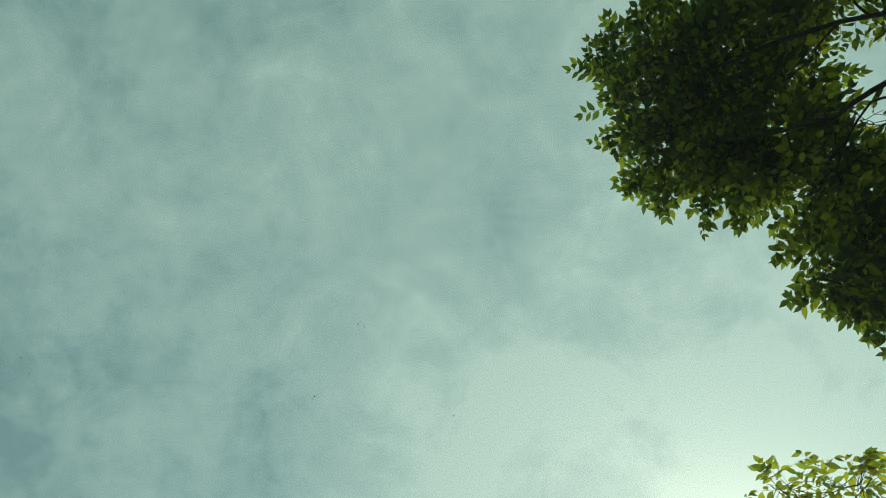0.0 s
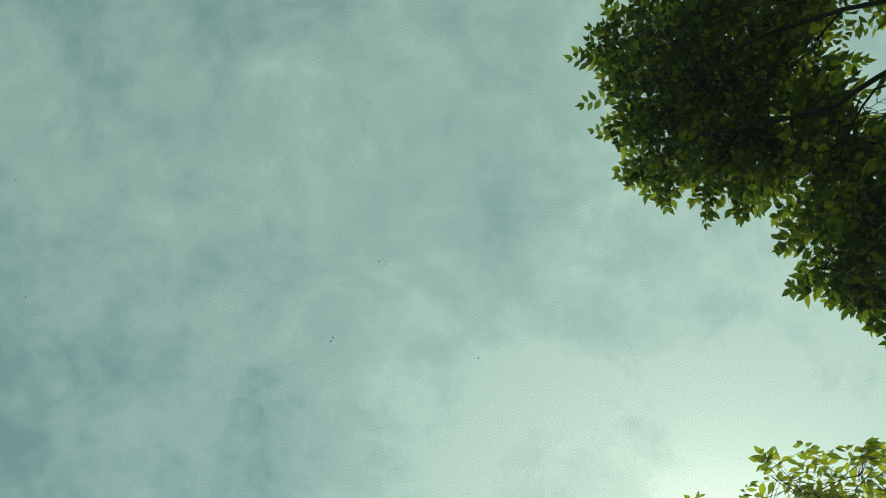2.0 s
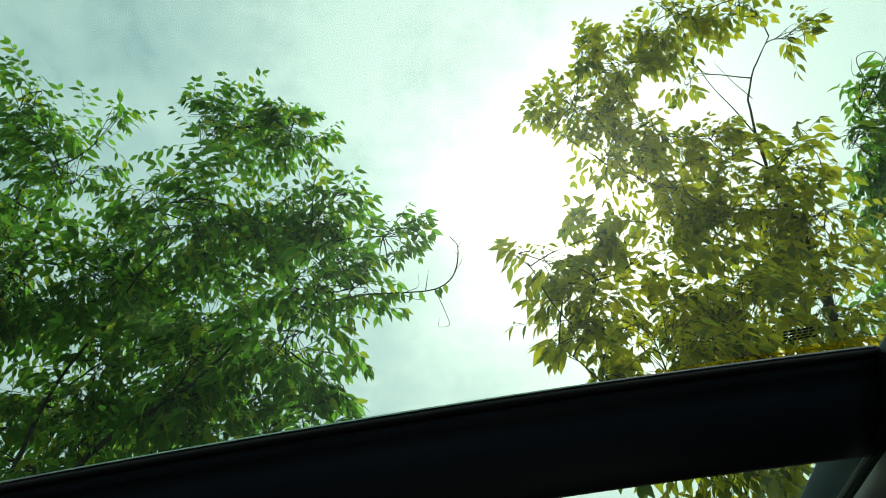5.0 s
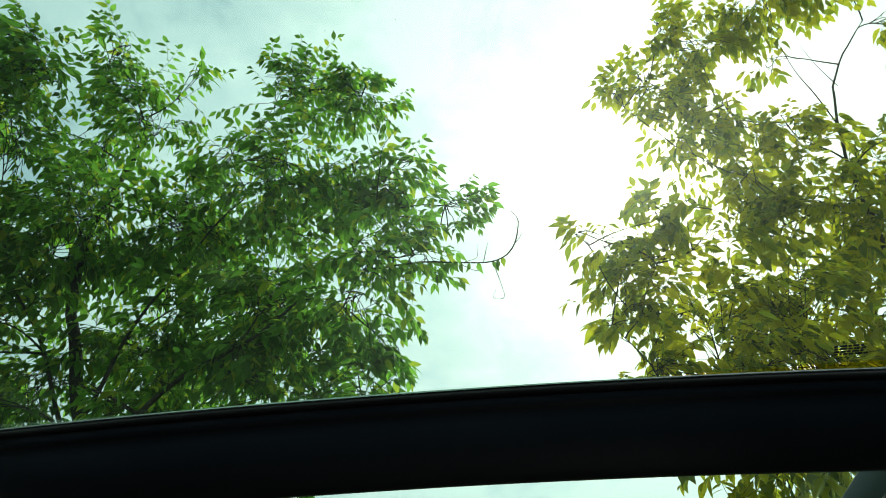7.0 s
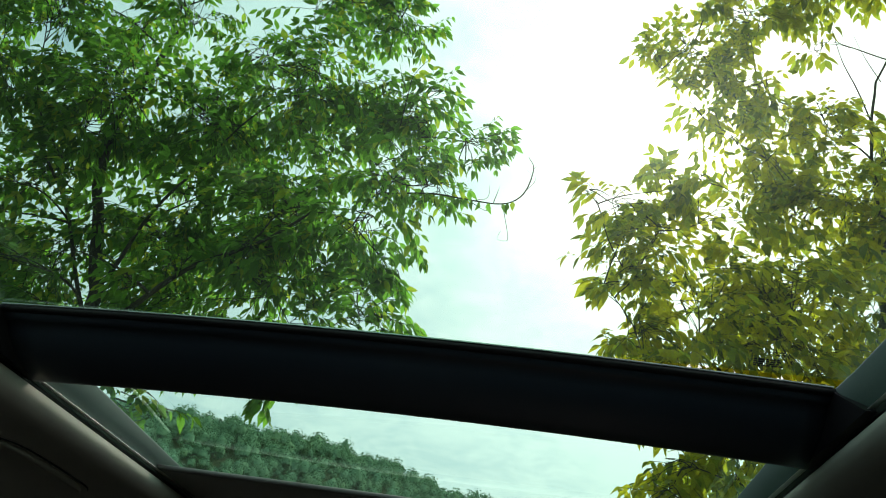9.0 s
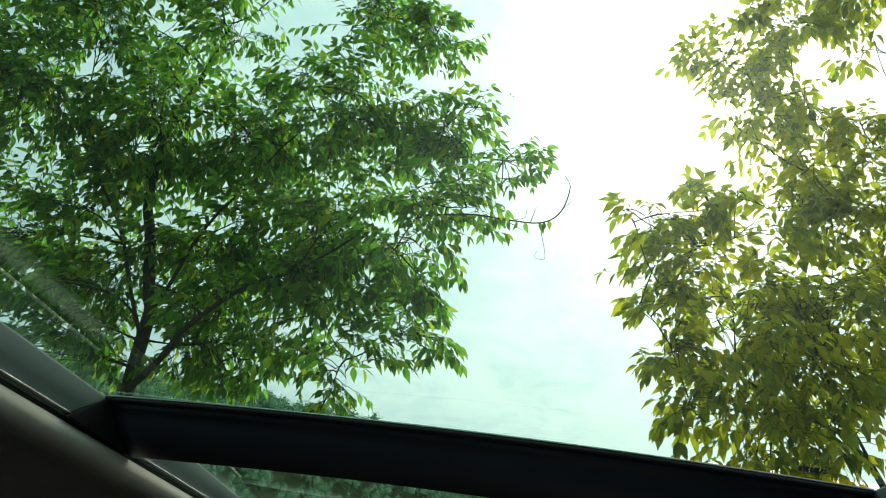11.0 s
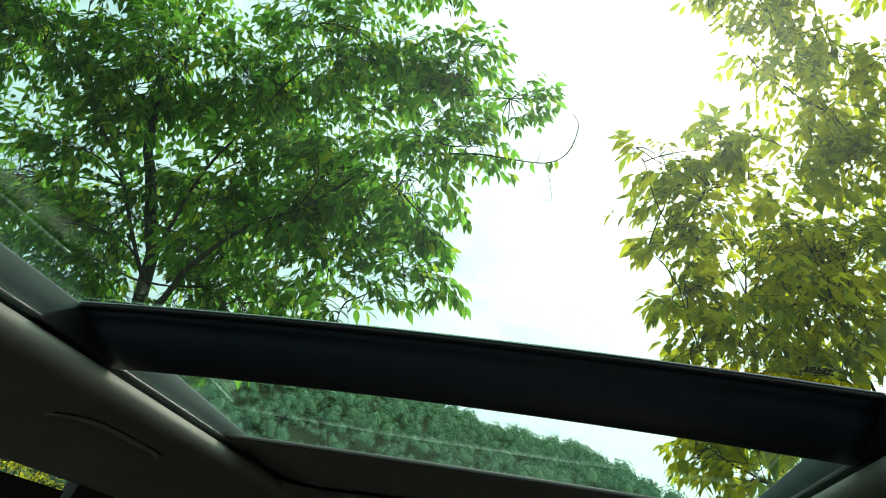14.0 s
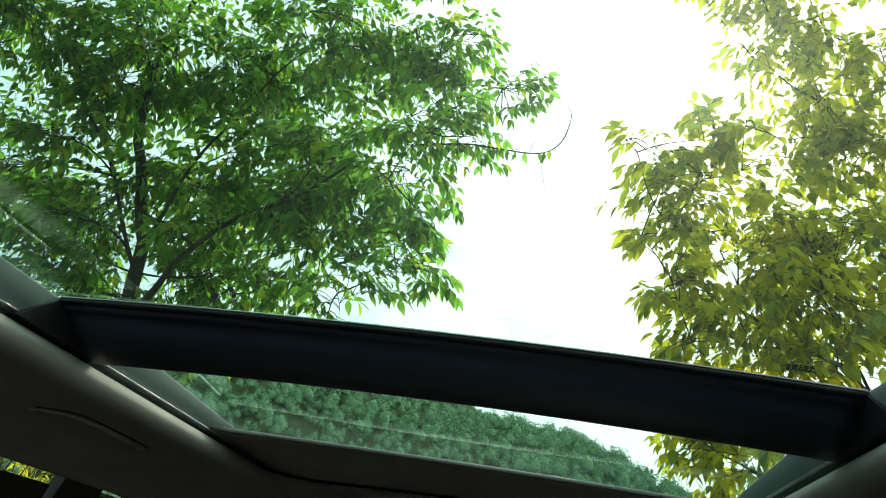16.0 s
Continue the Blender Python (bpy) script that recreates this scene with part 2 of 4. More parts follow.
CONCRETE = mottled("kerb_concrete", (0.24, 0.235, 0.22), (0.38, 0.37, 0.35), 3.0, 0.85, 150.0, 0.5, 0.003, 0.2)
SOIL = mottled("hill_soil", (0.02, 0.035, 0.012), (0.05, 0.065, 0.02), 0.06, 0.95, 1.5, 0.8, 0.3, 0.1)
CLEAR_FACE = clear_material("outer_glass_face")
GLASS = glass_material("roof_glass_tint", (0.685, 0.935, 0.78), 0.020)
REAR_GLASS = glass_material("rear_roof_glass_tint", (0.66, 0.93, 0.78), 0.014)
SIDE_GLASS = glass_material("side_glass_tint", (0.62, 0.72, 0.66))
PRIVACY_GLASS = glass_material("privacy_glass_tint", (0.09, 0.10, 0.095))


# ---- building helpers ----
def link_mesh(name, me, mat, parent=None, label="", smooth=True):
    me.materials.append(mat)
    if smooth:
        me.polygons.foreach_set("use_smooth", [True] * len(me.polygons))
    ob = new(name, me)
    ob.parent = parent
    if label:
        tagged(ob, label)
    return ob


def part(name, bm, mat, parent=None, label="", smooth=True):
    me = bpy.data.meshes.new(name)
    bmesh.ops.recalc_face_normals(bm, faces=bm.faces[:])
    bm.to_mesh(me)
    bm.free()
    return link_mesh(name, me, mat, parent, label, smooth)


def data_mesh(name, verts, faces):
    me = bpy.data.meshes.new(name)
    me.from_pydata(verts, [], faces)
    me.update()
    return me


def thing(name, label, category, at=(0, 0, 0), kind=""):
    ob = new(name)
    ob.location = at
    ob.empty_display_size = 0.1
    return tagged(ob, label, category, kind=kind)


def loft(bm, rings, closed=True, caps=True):
    """Skin a row of rings of points, each ring of the same count."""
    rows = [[bm.verts.new(p) for p in ring] for ring in rings]
    n = len(rows[0])
    for a, b in zip(rows, rows[1:]):
        for k in range(n if closed else n - 1):
            bm.faces.new((a[k], a[(k + 1) % n], b[(k + 1) % n], b[k]))
    if caps and closed:
        bm.faces.new(rows[0])
        bm.faces.new(rows[-1][::-1])
    return rows


def tube(points, radii, sides=6):
    """Vertices and faces of a round limb along points."""
    verts, faces = [], []
    pts = [Vector(p) for p in points]
    for k, p in enumerate(pts):
        d = (pts[min(k + 1, len(pts) - 1)] - pts[max(k - 1, 0)])
        d = d.normalized() if d.length > 1e-6 else Vector((0, 0, 1))
        side = d.cross(Vector((0.31, 0.17, 0.93)))
        side = side.normalized() if side.length > 1e-3 else Vector((1, 0, 0))
        other = d.cross(side)
        for j in range(sides):
            a = 2 * math.pi * j / sides
            verts.append(p + (side * math.cos(a) + other * math.sin(a)) * radii[k])
    for k in range(len(pts) - 1):
        for j in range(sides):
            a, b = k * sides + j, k * sides + (j + 1) % sides
            faces.append((a, b, b + sides, a + sides))
    faces.append(tuple(range(sides))[::-1])
    faces.append(tuple(range((len(pts) - 1) * sides, len(pts) * sides)))
    return verts, faces


class Tubes:
    """Many limbs gathered into one mesh."""

    def __init__(self):
        self.verts, self.faces = [], []

    def add(self, points, radii, sides=6):
        v, f = tube(points, radii, sides)
        n = len(self.verts)
        self.verts += v
        self.faces += [tuple(i + n for i in face) for face in f]

    def mesh(self, name):
        return data_mesh(name, self.verts, self.faces)


def bend(a, b, rng, sag=0.0, wobble=0.1, n=7):
    """A crooked way from a to b that rises or sags on its way."""
    a, b = Vector(a), Vector(b)
    length = (b - a).length
    off = Vector((rng.uniform(-1, 1), rng.uniform(-1, 1), rng.uniform(-1, 1))) * wobble * length
    off2 = Vector((rng.uniform(-1, 1), rng.uniform(-1, 1), rng.uniform(-1, 1))) * wobble * 0.4 * length
    out = []
    for k in range(n):
        s = k / (n - 1)
        arch = math.sin(math.pi * s)
        out.append(a.lerp(b, s) + off * arch + off2 * math.sin(2 * math.pi * s) + Vector((0, 0, sag * length * arch)))
    return out


# ---- ground and distance ----
def build_ground():
    bm = bmesh.new()
    n, size = 60, 2400.0
    grid = []
    for i in range(n + 1):
        row = []
        for j in range(n + 1):
            u, v = 2 * i / n - 1, 2 * j / n - 1
            x, y = size * u * abs(u) ** 1.5, size * v * abs(v) ** 1.5
            row.append(bm.verts.new((x, y, 0)))
        grid.append(row)
    for i in range(n):
        for j in range(n):
            bm.faces.new((grid[i][j], grid[i + 1][j], grid[i + 1][j + 1], grid[i][j + 1]))
    tagged(part("ground", bm, GRASS), "dry yellow-green grass around the parking bay", "ground", kind="structure")
    bm = bmesh.new()
    ring = [(-9, -9), (9, -9), (9, 1.75), (-9, 1.75)]
    loft(bm, [[(x, y, -0.05) for x, y in ring], [(x, y, 0.012) for x, y in ring]])
    tagged(part("pavement", bm, ASPHALT, smooth=False), "dark asphalt of the parking bay", "pavement", kind="structure")
    for k in range(18):
        bm = bmesh.new()
        x0, x1 = -9 + k, -9 + k + 0.985
        prof = [(1.755, 0.0), (1.755, 0.11), (1.775, 0.135), (1.885, 0.135), (1.9, 0.12), (1.9, 0.0)]
        loft(bm, [[(x0, y, z) for y, z in prof], [(x1, y, z) for y, z in prof]])
        ob = part("kerb_stone", bm, CONCRETE, smooth=False)
        tagged(ob, "pale concrete kerb stone along the parking bay", "kerb", "kerb of the parking bay", "structure")


HILL_SCALE = 3.5


def hill_height(x, y):
    """The wooded slope behind the trees: high on the left, falling away to the right."""
    x, y = x / HILL_SCALE, y / HILL_SCALE
    az = math.degrees(math.atan2(x, y))
    d = math.hypot(x, y)
    crest = np.interp(az, [-75, -45, -30, -17, -11, -5, 0, 3, 6, 10, 16, 24, 40], [8.5, 13.8, 15.4, 16.0, 15.1, 13.7, 13.4, 12.8, 11.6, 9.8, 6.6, 3.5, 0.7])
    full = 150.0 * math.tan(math.radians(crest))
    s = min(max((d - 45.0) / 105.0, 0.0), 1.0)
    rise = s * s * (3 - 2 * s)
    back = 1.0 if d < 150 else max(1 - (d - 150) / 160.0, 0.0)
    return HILL_SCALE * (full * rise * back + 1.2 * noise.noise((x * 0.03, y * 0.03, 0.5)) * rise * back)


def build_hill():
    verts, faces = [], []
    na, nd = 70, 26
    for i in range(na):
        az = math.radians(-80 + 125 * i / (na - 1))
        for j in range(nd):
            d = HILL_SCALE * (44 + 266 * j / (nd - 1))
            x, y = d * math.sin(az), d * math.cos(az)
            verts.append((x, y, hill_height(x, y) - 0.02))
    for i in range(na - 1):
        for j in range(nd - 1):
            a = i * nd + j
            faces.append((a, a + nd, a + nd + 1, a + 1))
    hill = link_mesh("hill", data_mesh("hill", verts, faces), SOIL)
    tagged(hill, "steep dark hillside covered with woodland", "hill", kind="structure")
    # woodland: one mesh of many leafy crowns
    rng = np.random.default_rng(5)
    vs, fs, count = [], [], 0
    trees = []
    while len(trees) < 4800:
        az, d = math.radians(rng.uniform(-44, 19)), HILL_SCALE * math.sqrt(rng.uniform(60 ** 2, 165 ** 2))
        x, y = d * math.sin(az), d * math.cos(az)
        h = hill_height(x, y)
        if h < 0.4:
            continue
        trees.append((x, y, h + rng.uniform(-1.5, 2.5), rng.choice((2.3, 2.7, 3.2, 3.8, 5.2)) * rng.uniform(0.85, 1.15) * (0.12 + 0.88 * d / 430)))
    bm = bmesh.new()
    bmesh.ops.create_icosphere(bm, subdivisions=1, radius=1.0)
    bmesh.ops.delete(bm, geom=[v for v in bm.verts if v.co.z < -0.45], context="VERTS")
    ball = np.array([v.co for v in bm.verts])
    skin = np.array([[v.index for v in f.verts] for f in bm.faces])
    bm.free()
    for x, y, h, r in trees:
        p1, p2, p3 = rng.uniform(0, 6.28, 3)
        lump = 1 + 0.16 * np.sin(ball[:, 0] * 4.5 + p1) * np.cos(ball[:, 1] * 5 + p2) + 0.12 * np.sin(ball[:, 2] * 7 + p3 + ball[:, 0] * 3) + rng.normal(scale=0.10, size=len(ball))
        tall = rng.uniform(0.9, 1.5)
        at = np.array((x, y, h + 0.9 * r * tall))
        vs.append(ball * lump[:, None] * 0.62 * (r, r, r * tall) + at)
        fs += (skin + count).tolist()
        count += len(ball)
        m = 125
        out = rng.normal(size=(m, 3)) + (0, 0, 0.35)
        out /= np.linalg.norm(out, axis=1)[:, None]
        cen = out * (rng.uniform(0.58, 1.06, m))[:, None] * (r, r, r * tall) + at
        t1 = np.cross(out, rng.normal(size=(m, 3)))
        t2 = np.cross(out + rng.normal(scale=0.6, size=(m, 3)), t1)
        t1 *= (rng.uniform(0.08, 0.17, m) * r / np.linalg.norm(t1, axis=1))[:, None]
        t2 *= (rng.uniform(0.08, 0.15, m) * r / np.linalg.norm(t2, axis=1))[:, None]
        vs.append(np.stack((cen - t1, cen + t2 * 0.8, cen + t1, cen - t2), axis=1).reshape(-1, 3))
        fs += (np.arange(4 * m).reshape(-1, 4) + count).tolist()
        count += 4 * m
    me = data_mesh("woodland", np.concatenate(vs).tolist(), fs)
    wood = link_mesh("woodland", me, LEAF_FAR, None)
    tagged(wood, "dense woodland crowns covering the hillside, distance haze in their pale green", "woodland", kind="stuff")


build_ground()
build_hill()


# ---- the parked car: glass roof, trim and shell ----
WALL_X = 0.466
REAR, FRONT = 1.05, -1.38


def roof_z(x, y):
    """Height of the roof glass."""
    ridge = 1.6097 + 0.003 * min(-y / 0.4, 1.0) if y < 0 else 1.6097 - 0.045 * y + 0.010 * min(y / 0.1, 1.0)
    return ridge - 0.030 * x * x


def rail_z(y):
    return 1.561 - 0.004 * max(y, 0.0)


def glass_panel(name, y0, y1, parent, label, mat):
    bm = bmesh.new()
    nx, ny = 14, 14
    sheets = [[[bm.verts.new((x, y, roof_z(x, y) + k)) for x in np.linspace(-0.56, 0.56, nx)] for y in np.linspace(y0, y1, ny)] for k in (0.0, 0.004)]
    low, high = sheets
    for j in range(ny - 1):
        for i in range(nx - 1):
            bm.faces.new((low[j][i], low[j + 1][i], low[j + 1][i + 1], low[j][i + 1]))
            bm.faces.new((high[j][i], high[j][i + 1], high[j + 1][i + 1], high[j + 1][i])).material_index = 1
    rim = [(0, i) for i in range(nx)] + [(j, nx - 1) for j in range(1, ny)] + [(ny - 1, i) for i in range(nx - 2, -1, -1)] + [(j, 0) for j in range(ny - 2, 0, -1)]
    for (a, b), (c, d) in zip(rim, rim[1:] + rim[:1]):
        bm.faces.new([bm.verts.new(v.co) for v in (low[a][b], low[c][d], high[c][d], high[a][b])]).material_index = 1
    me = bpy.data.meshes.new(name)
    bm.to_mesh(me)
    bm.free()
    ob = link_mesh(name, me, mat, parent, label)
    me.materials.append(CLEAR_FACE)
    ob.visible_shadow = False
    return ob


def bar_line(x):
    """Where the crossbar's near upper edge runs: slightly skewed and crowned."""
    return 0.019 + 0.042 * x, 1.5965 + 0.010 * (1 - (x / 0.45) ** 2)


def build_crossbar(car):
    prof = [(0.000, 0.006), (-0.001, 0.002), (0.000, 0.000), (0.004, -0.004), (0.008, -0.007), (0.013, -0.006),
            (0.022, -0.016), (0.040, -0.027), (0.060, -0.035), (0.080, -0.040), (0.096, -0.043), (0.103, -0.042), (0.107, -0.036), (0.109, -0.020), (0.109, 0.004)]
    bm = bmesh.new()
    rings = []
    for x in np.linspace(-0.457, 0.457, 33):
        y0, z0 = bar_line(x)
        rings.append([(x, y0 + py, z0 + pz) for py, pz in prof])
    loft(bm, rings)
    bar = part("roof_crossbar", bm, BAR_TRIM, car, "black crossbar between the two roof panes")
    bm = bmesh.new()
    rings = []
    for x in np.linspace(-0.456, 0.456, 33):
        y0, z0 = bar_line(x)
        rings.append([(x, y0 + py, z0 + pz) for py, pz in [(-0.006, 0.004), (-0.006, 0.001), (-0.004, -0.001), (0.001, -0.002), (0.001, 0.004)]])
    loft(bm, rings)
    part("rubber_seal", bm, BLACK_RUBBER, bar, "black rubber seal lip")
    # thin pale strip just above the seal lip
    bm = bmesh.new()
    rings = []
    for x in np.linspace(-0.454, 0.454, 33):
        y0, z0 = bar_line(x)
        rings.append([(x, y0 + py, z0 + pz) for py, pz in [(-0.0072, 0.0058), (-0.0072, 0.0044), (-0.0045, 0.0044), (-0.0045, 0.0058)]])
    loft(bm, rings)
    part("pale_edge_strip", bm, EDGE, bar, "thin pale strip along the crossbar's upper edge", smooth=False)
    for s in (-1, 1):
        bm = bmesh.new()
        y0, z0 = bar_line(0.455 * s)
        prof = [(-0.055, -0.040), (-0.010, -0.004), (-0.004, 0.003), (0.106, 0.003), (0.106, -0.041)]
        loft(bm, [[(s * x, y0 + a, z0 + b) for a, b in prof] for x in (0.4535, 0.4635)])
        part("bar_end_cap", bm, BLACK_TRIM, bar, smooth=False)
    return bar


def build_side(car, s):
    """The roof rail, its inner channel wall and the headliner down to the side windows. s: which side."""
    ys = np.linspace(FRONT, REAR, 40)
    bm = bmesh.new()
    rows = []
    for y in ys:
        z = rail_z(y)
        top = roof_z(WALL_X, y) - 0.003
        rows.append([(s * (WALL_X + 0.012), y, z - 0.004), (s * WALL_X, y, z - 0.002), (s * (WALL_X - 0.006), y, z + 0.5 * (top - z)), (s * (WALL_X - 0.0105), y, top - 0.003), (s * (WALL_X - 0.009), y, top), (s * (WALL_X + 0.05), y, top), (s * (WALL_X + 0.05), y, z - 0.004)])
    loft(bm, rows)
    part("side_channel", bm, CHANNEL, car, "grey plastic side channel under the roof glass")
    bm = bmesh.new()
    rows = []
    for y in ys:
        z = rail_z(y)
        rows.append([(s * (WALL_X + a), y, z + b) for a, b in ((0.010, 0.003), (-0.0055, 0.0022), (-0.0068, 0.0014), (-0.0055, 0.0008), (0.010, -0.0005))])
    loft(bm, rows)
    part("rail_bead", bm, CHROME, car, "polished metal strip along the roof rail")
    bm = bmesh.new()
    loft(bm, [[(s * (WALL_X + a), y, rail_z(y) + b) for a, b in ((0.012, -0.001), (0.003, -0.001), (0.002, -0.009), (0.012, -0.009))] for y in ys])
    part("rail_seal", bm, BLACK_RUBBER, car, "black seal in the groove of the roof rail")
    bm = bmesh.new()
    prof = [(0.010, -0.0075), (0.000, -0.0085), (-0.005, -0.0115), (-0.009, -0.0155), (-0.0115, -0.020), (-0.0120, -0.026), (-0.007, -0.033), (0.003, -0.0385), (0.016, -0.042), (0.034, -0.0445), (0.060, -0.0495), (0.095, -0.0585), (0.140, -0.071), (0.190, -0.086), (0.225, -0.098), (0.246, -0.106), (0.256, -0.113), (0.264, -0.111), (0.264, -0.092), (0.20, -0.055), (0.05, -0.010)]
    loft(bm, [[(s * (WALL_X + a), y, rail_z(y) + b) for a, b in prof] for y in ys])
    part("side_headliner", bm, HEADLINER, car, "brown-grey cloth headliner above the side windows")
    # a folded grab handle lying in a shallow groove of the headliner
    # the thin dark strip stands in for the shadow in that groove
    for name, off, thick, mat, label in (("handle_shadow", 0.0, 0.0010, DARK_CLOTH, "dark strip for the shadow along the handle"), ("grab_handle", 0.0125, 0.0024, HEADLINER, "folded grab handle in the headliner")):
        bm = bmesh.new()
        rings = []
        for u in np.linspace(0, 1, 21):
            y = 0.160 + 0.268 * u
            w = (0.0017 if off == 0 else 0.0085) * min(1.0, 0.12 + 6 * u * (1 - u)) * (0.45 + 0.55 * u)
            a = 0.062 + 0.036 * (1 - u) ** 9 + 0.007 * u * u + 0.008 * u ** 24 + off
            h = np.interp(a, [0.034, 0.060, 0.095, 0.14, 0.19], [-0.0445, -0.0495, -0.0585, -0.071, -0.086]) - 0.001
            rings.append([(s * (WALL_X + a + w * math.cos(t)), y, rail_z(y) + h + thick * math.sin(t) - 0.36 * w * math.cos(t)) for t in np.linspace(0, 2 * math.pi, 11)[:-1]])
        loft(bm, rings)
        part(name, bm, mat, car, label)


def shade_edge(x):
    return 0.525 + 0.075 * x - 0.145 * x * x


def shade_z(x, y):
    return 1.565 + 0.010 * (1 - (x / 0.46) ** 2) - 0.02 * max(y - 0.45, 0.0)


def build_sunshade(car):
    """The roller shade, drawn partly over the rear pane."""
    bm = bmesh.new()
    rings = []
    for y in np.linspace(0.0, 0.50, 12):
        top = [(x, shade_edge(x) + y, shade_z(x, shade_edge(x) + y)) for x in np.linspace(-0.460, 0.460, 15)]
        rings.append(top + [(x, v, z - 0.003) for x, v, z in top[::-1]])
    loft(bm, rings)
    shade = part("sunshade", bm, SHADE_CLOTH, car, "grey cloth roller sunshade drawn partly closed")
    # dark layer added over the cloth to dim its reflection in the pane
    bm = bmesh.new()
    rings = []
    for y in np.linspace(0.013, 0.50, 12):
        top = [(x, shade_edge(x) + y, shade_z(x, shade_edge(x) + y) + 0.004) for x in np.linspace(-0.460, 0.460, 15)]
        rings.append(top + [(x, v, z - 0.003) for x, v, z in top[::-1]])
    loft(bm, rings)
    part("dimming_lining", bm, DARK_CLOTH, shade, "added dark lining that dims the shade's reflection")
    bm = bmesh.new()
    rings = []
    for x in np.linspace(-0.461, 0.461, 25):
        y0 = shade_edge(x)
        z0 = shade_z(x, y0)
        rings.append([(x, y0 + a, z0 + b) for a, b in ((-0.001, 0.003), (-0.0028, 0.0012), (-0.0028, -0.0015), (-0.001, -0.004), (0.010, -0.0045), (0.0125, -0.0035), (0.012, 0.003))])
    loft(bm, rings)
    part("pull_bar", bm, RAIL_TRIM, shade, "light grey pull bar of the sunshade")


def build_rear_headliner(car):
    """The headliner behind the roof opening, its corners rounded."""
    bm = bmesh.new()
    rings = []
    for x in np.linspace(-0.468, 0.468, 61):
        a = max(abs(x) - 0.34, 0.0)
        edge = 0.84 - (0.13 - math.sqrt(max(0.13 ** 2 - a * a, 0.0)))
        z = 1.541 + 0.010 * (1 - (x / 0.46) ** 2)
        rings.append([(x, edge + 0.008, z + 0.008), (x, edge + 0.001, z + 0.006), (x, edge, z + 0.002), (x, edge + 0.004, z - 0.003), (x, edge + 0.02, z - 0.007), (x, edge + 0.12, z - 0.018), (x, 1.16, z - 0.03), (x, 1.16, z + 0.0)])
    loft(bm, rings)
    part("rear_headliner", bm, HEADLINER, car, "cloth headliner with a rounded edge behind the opening")


def facing_in(bm, verts):
    """A flat pane whose face looks into the cabin."""
    f = bm.faces.new(verts)
    f.normal_update()
    if f.normal.dot(f.calc_center_median() - Vector((0, -0.2, 1.2))) > 0:
        f.normal_flip()


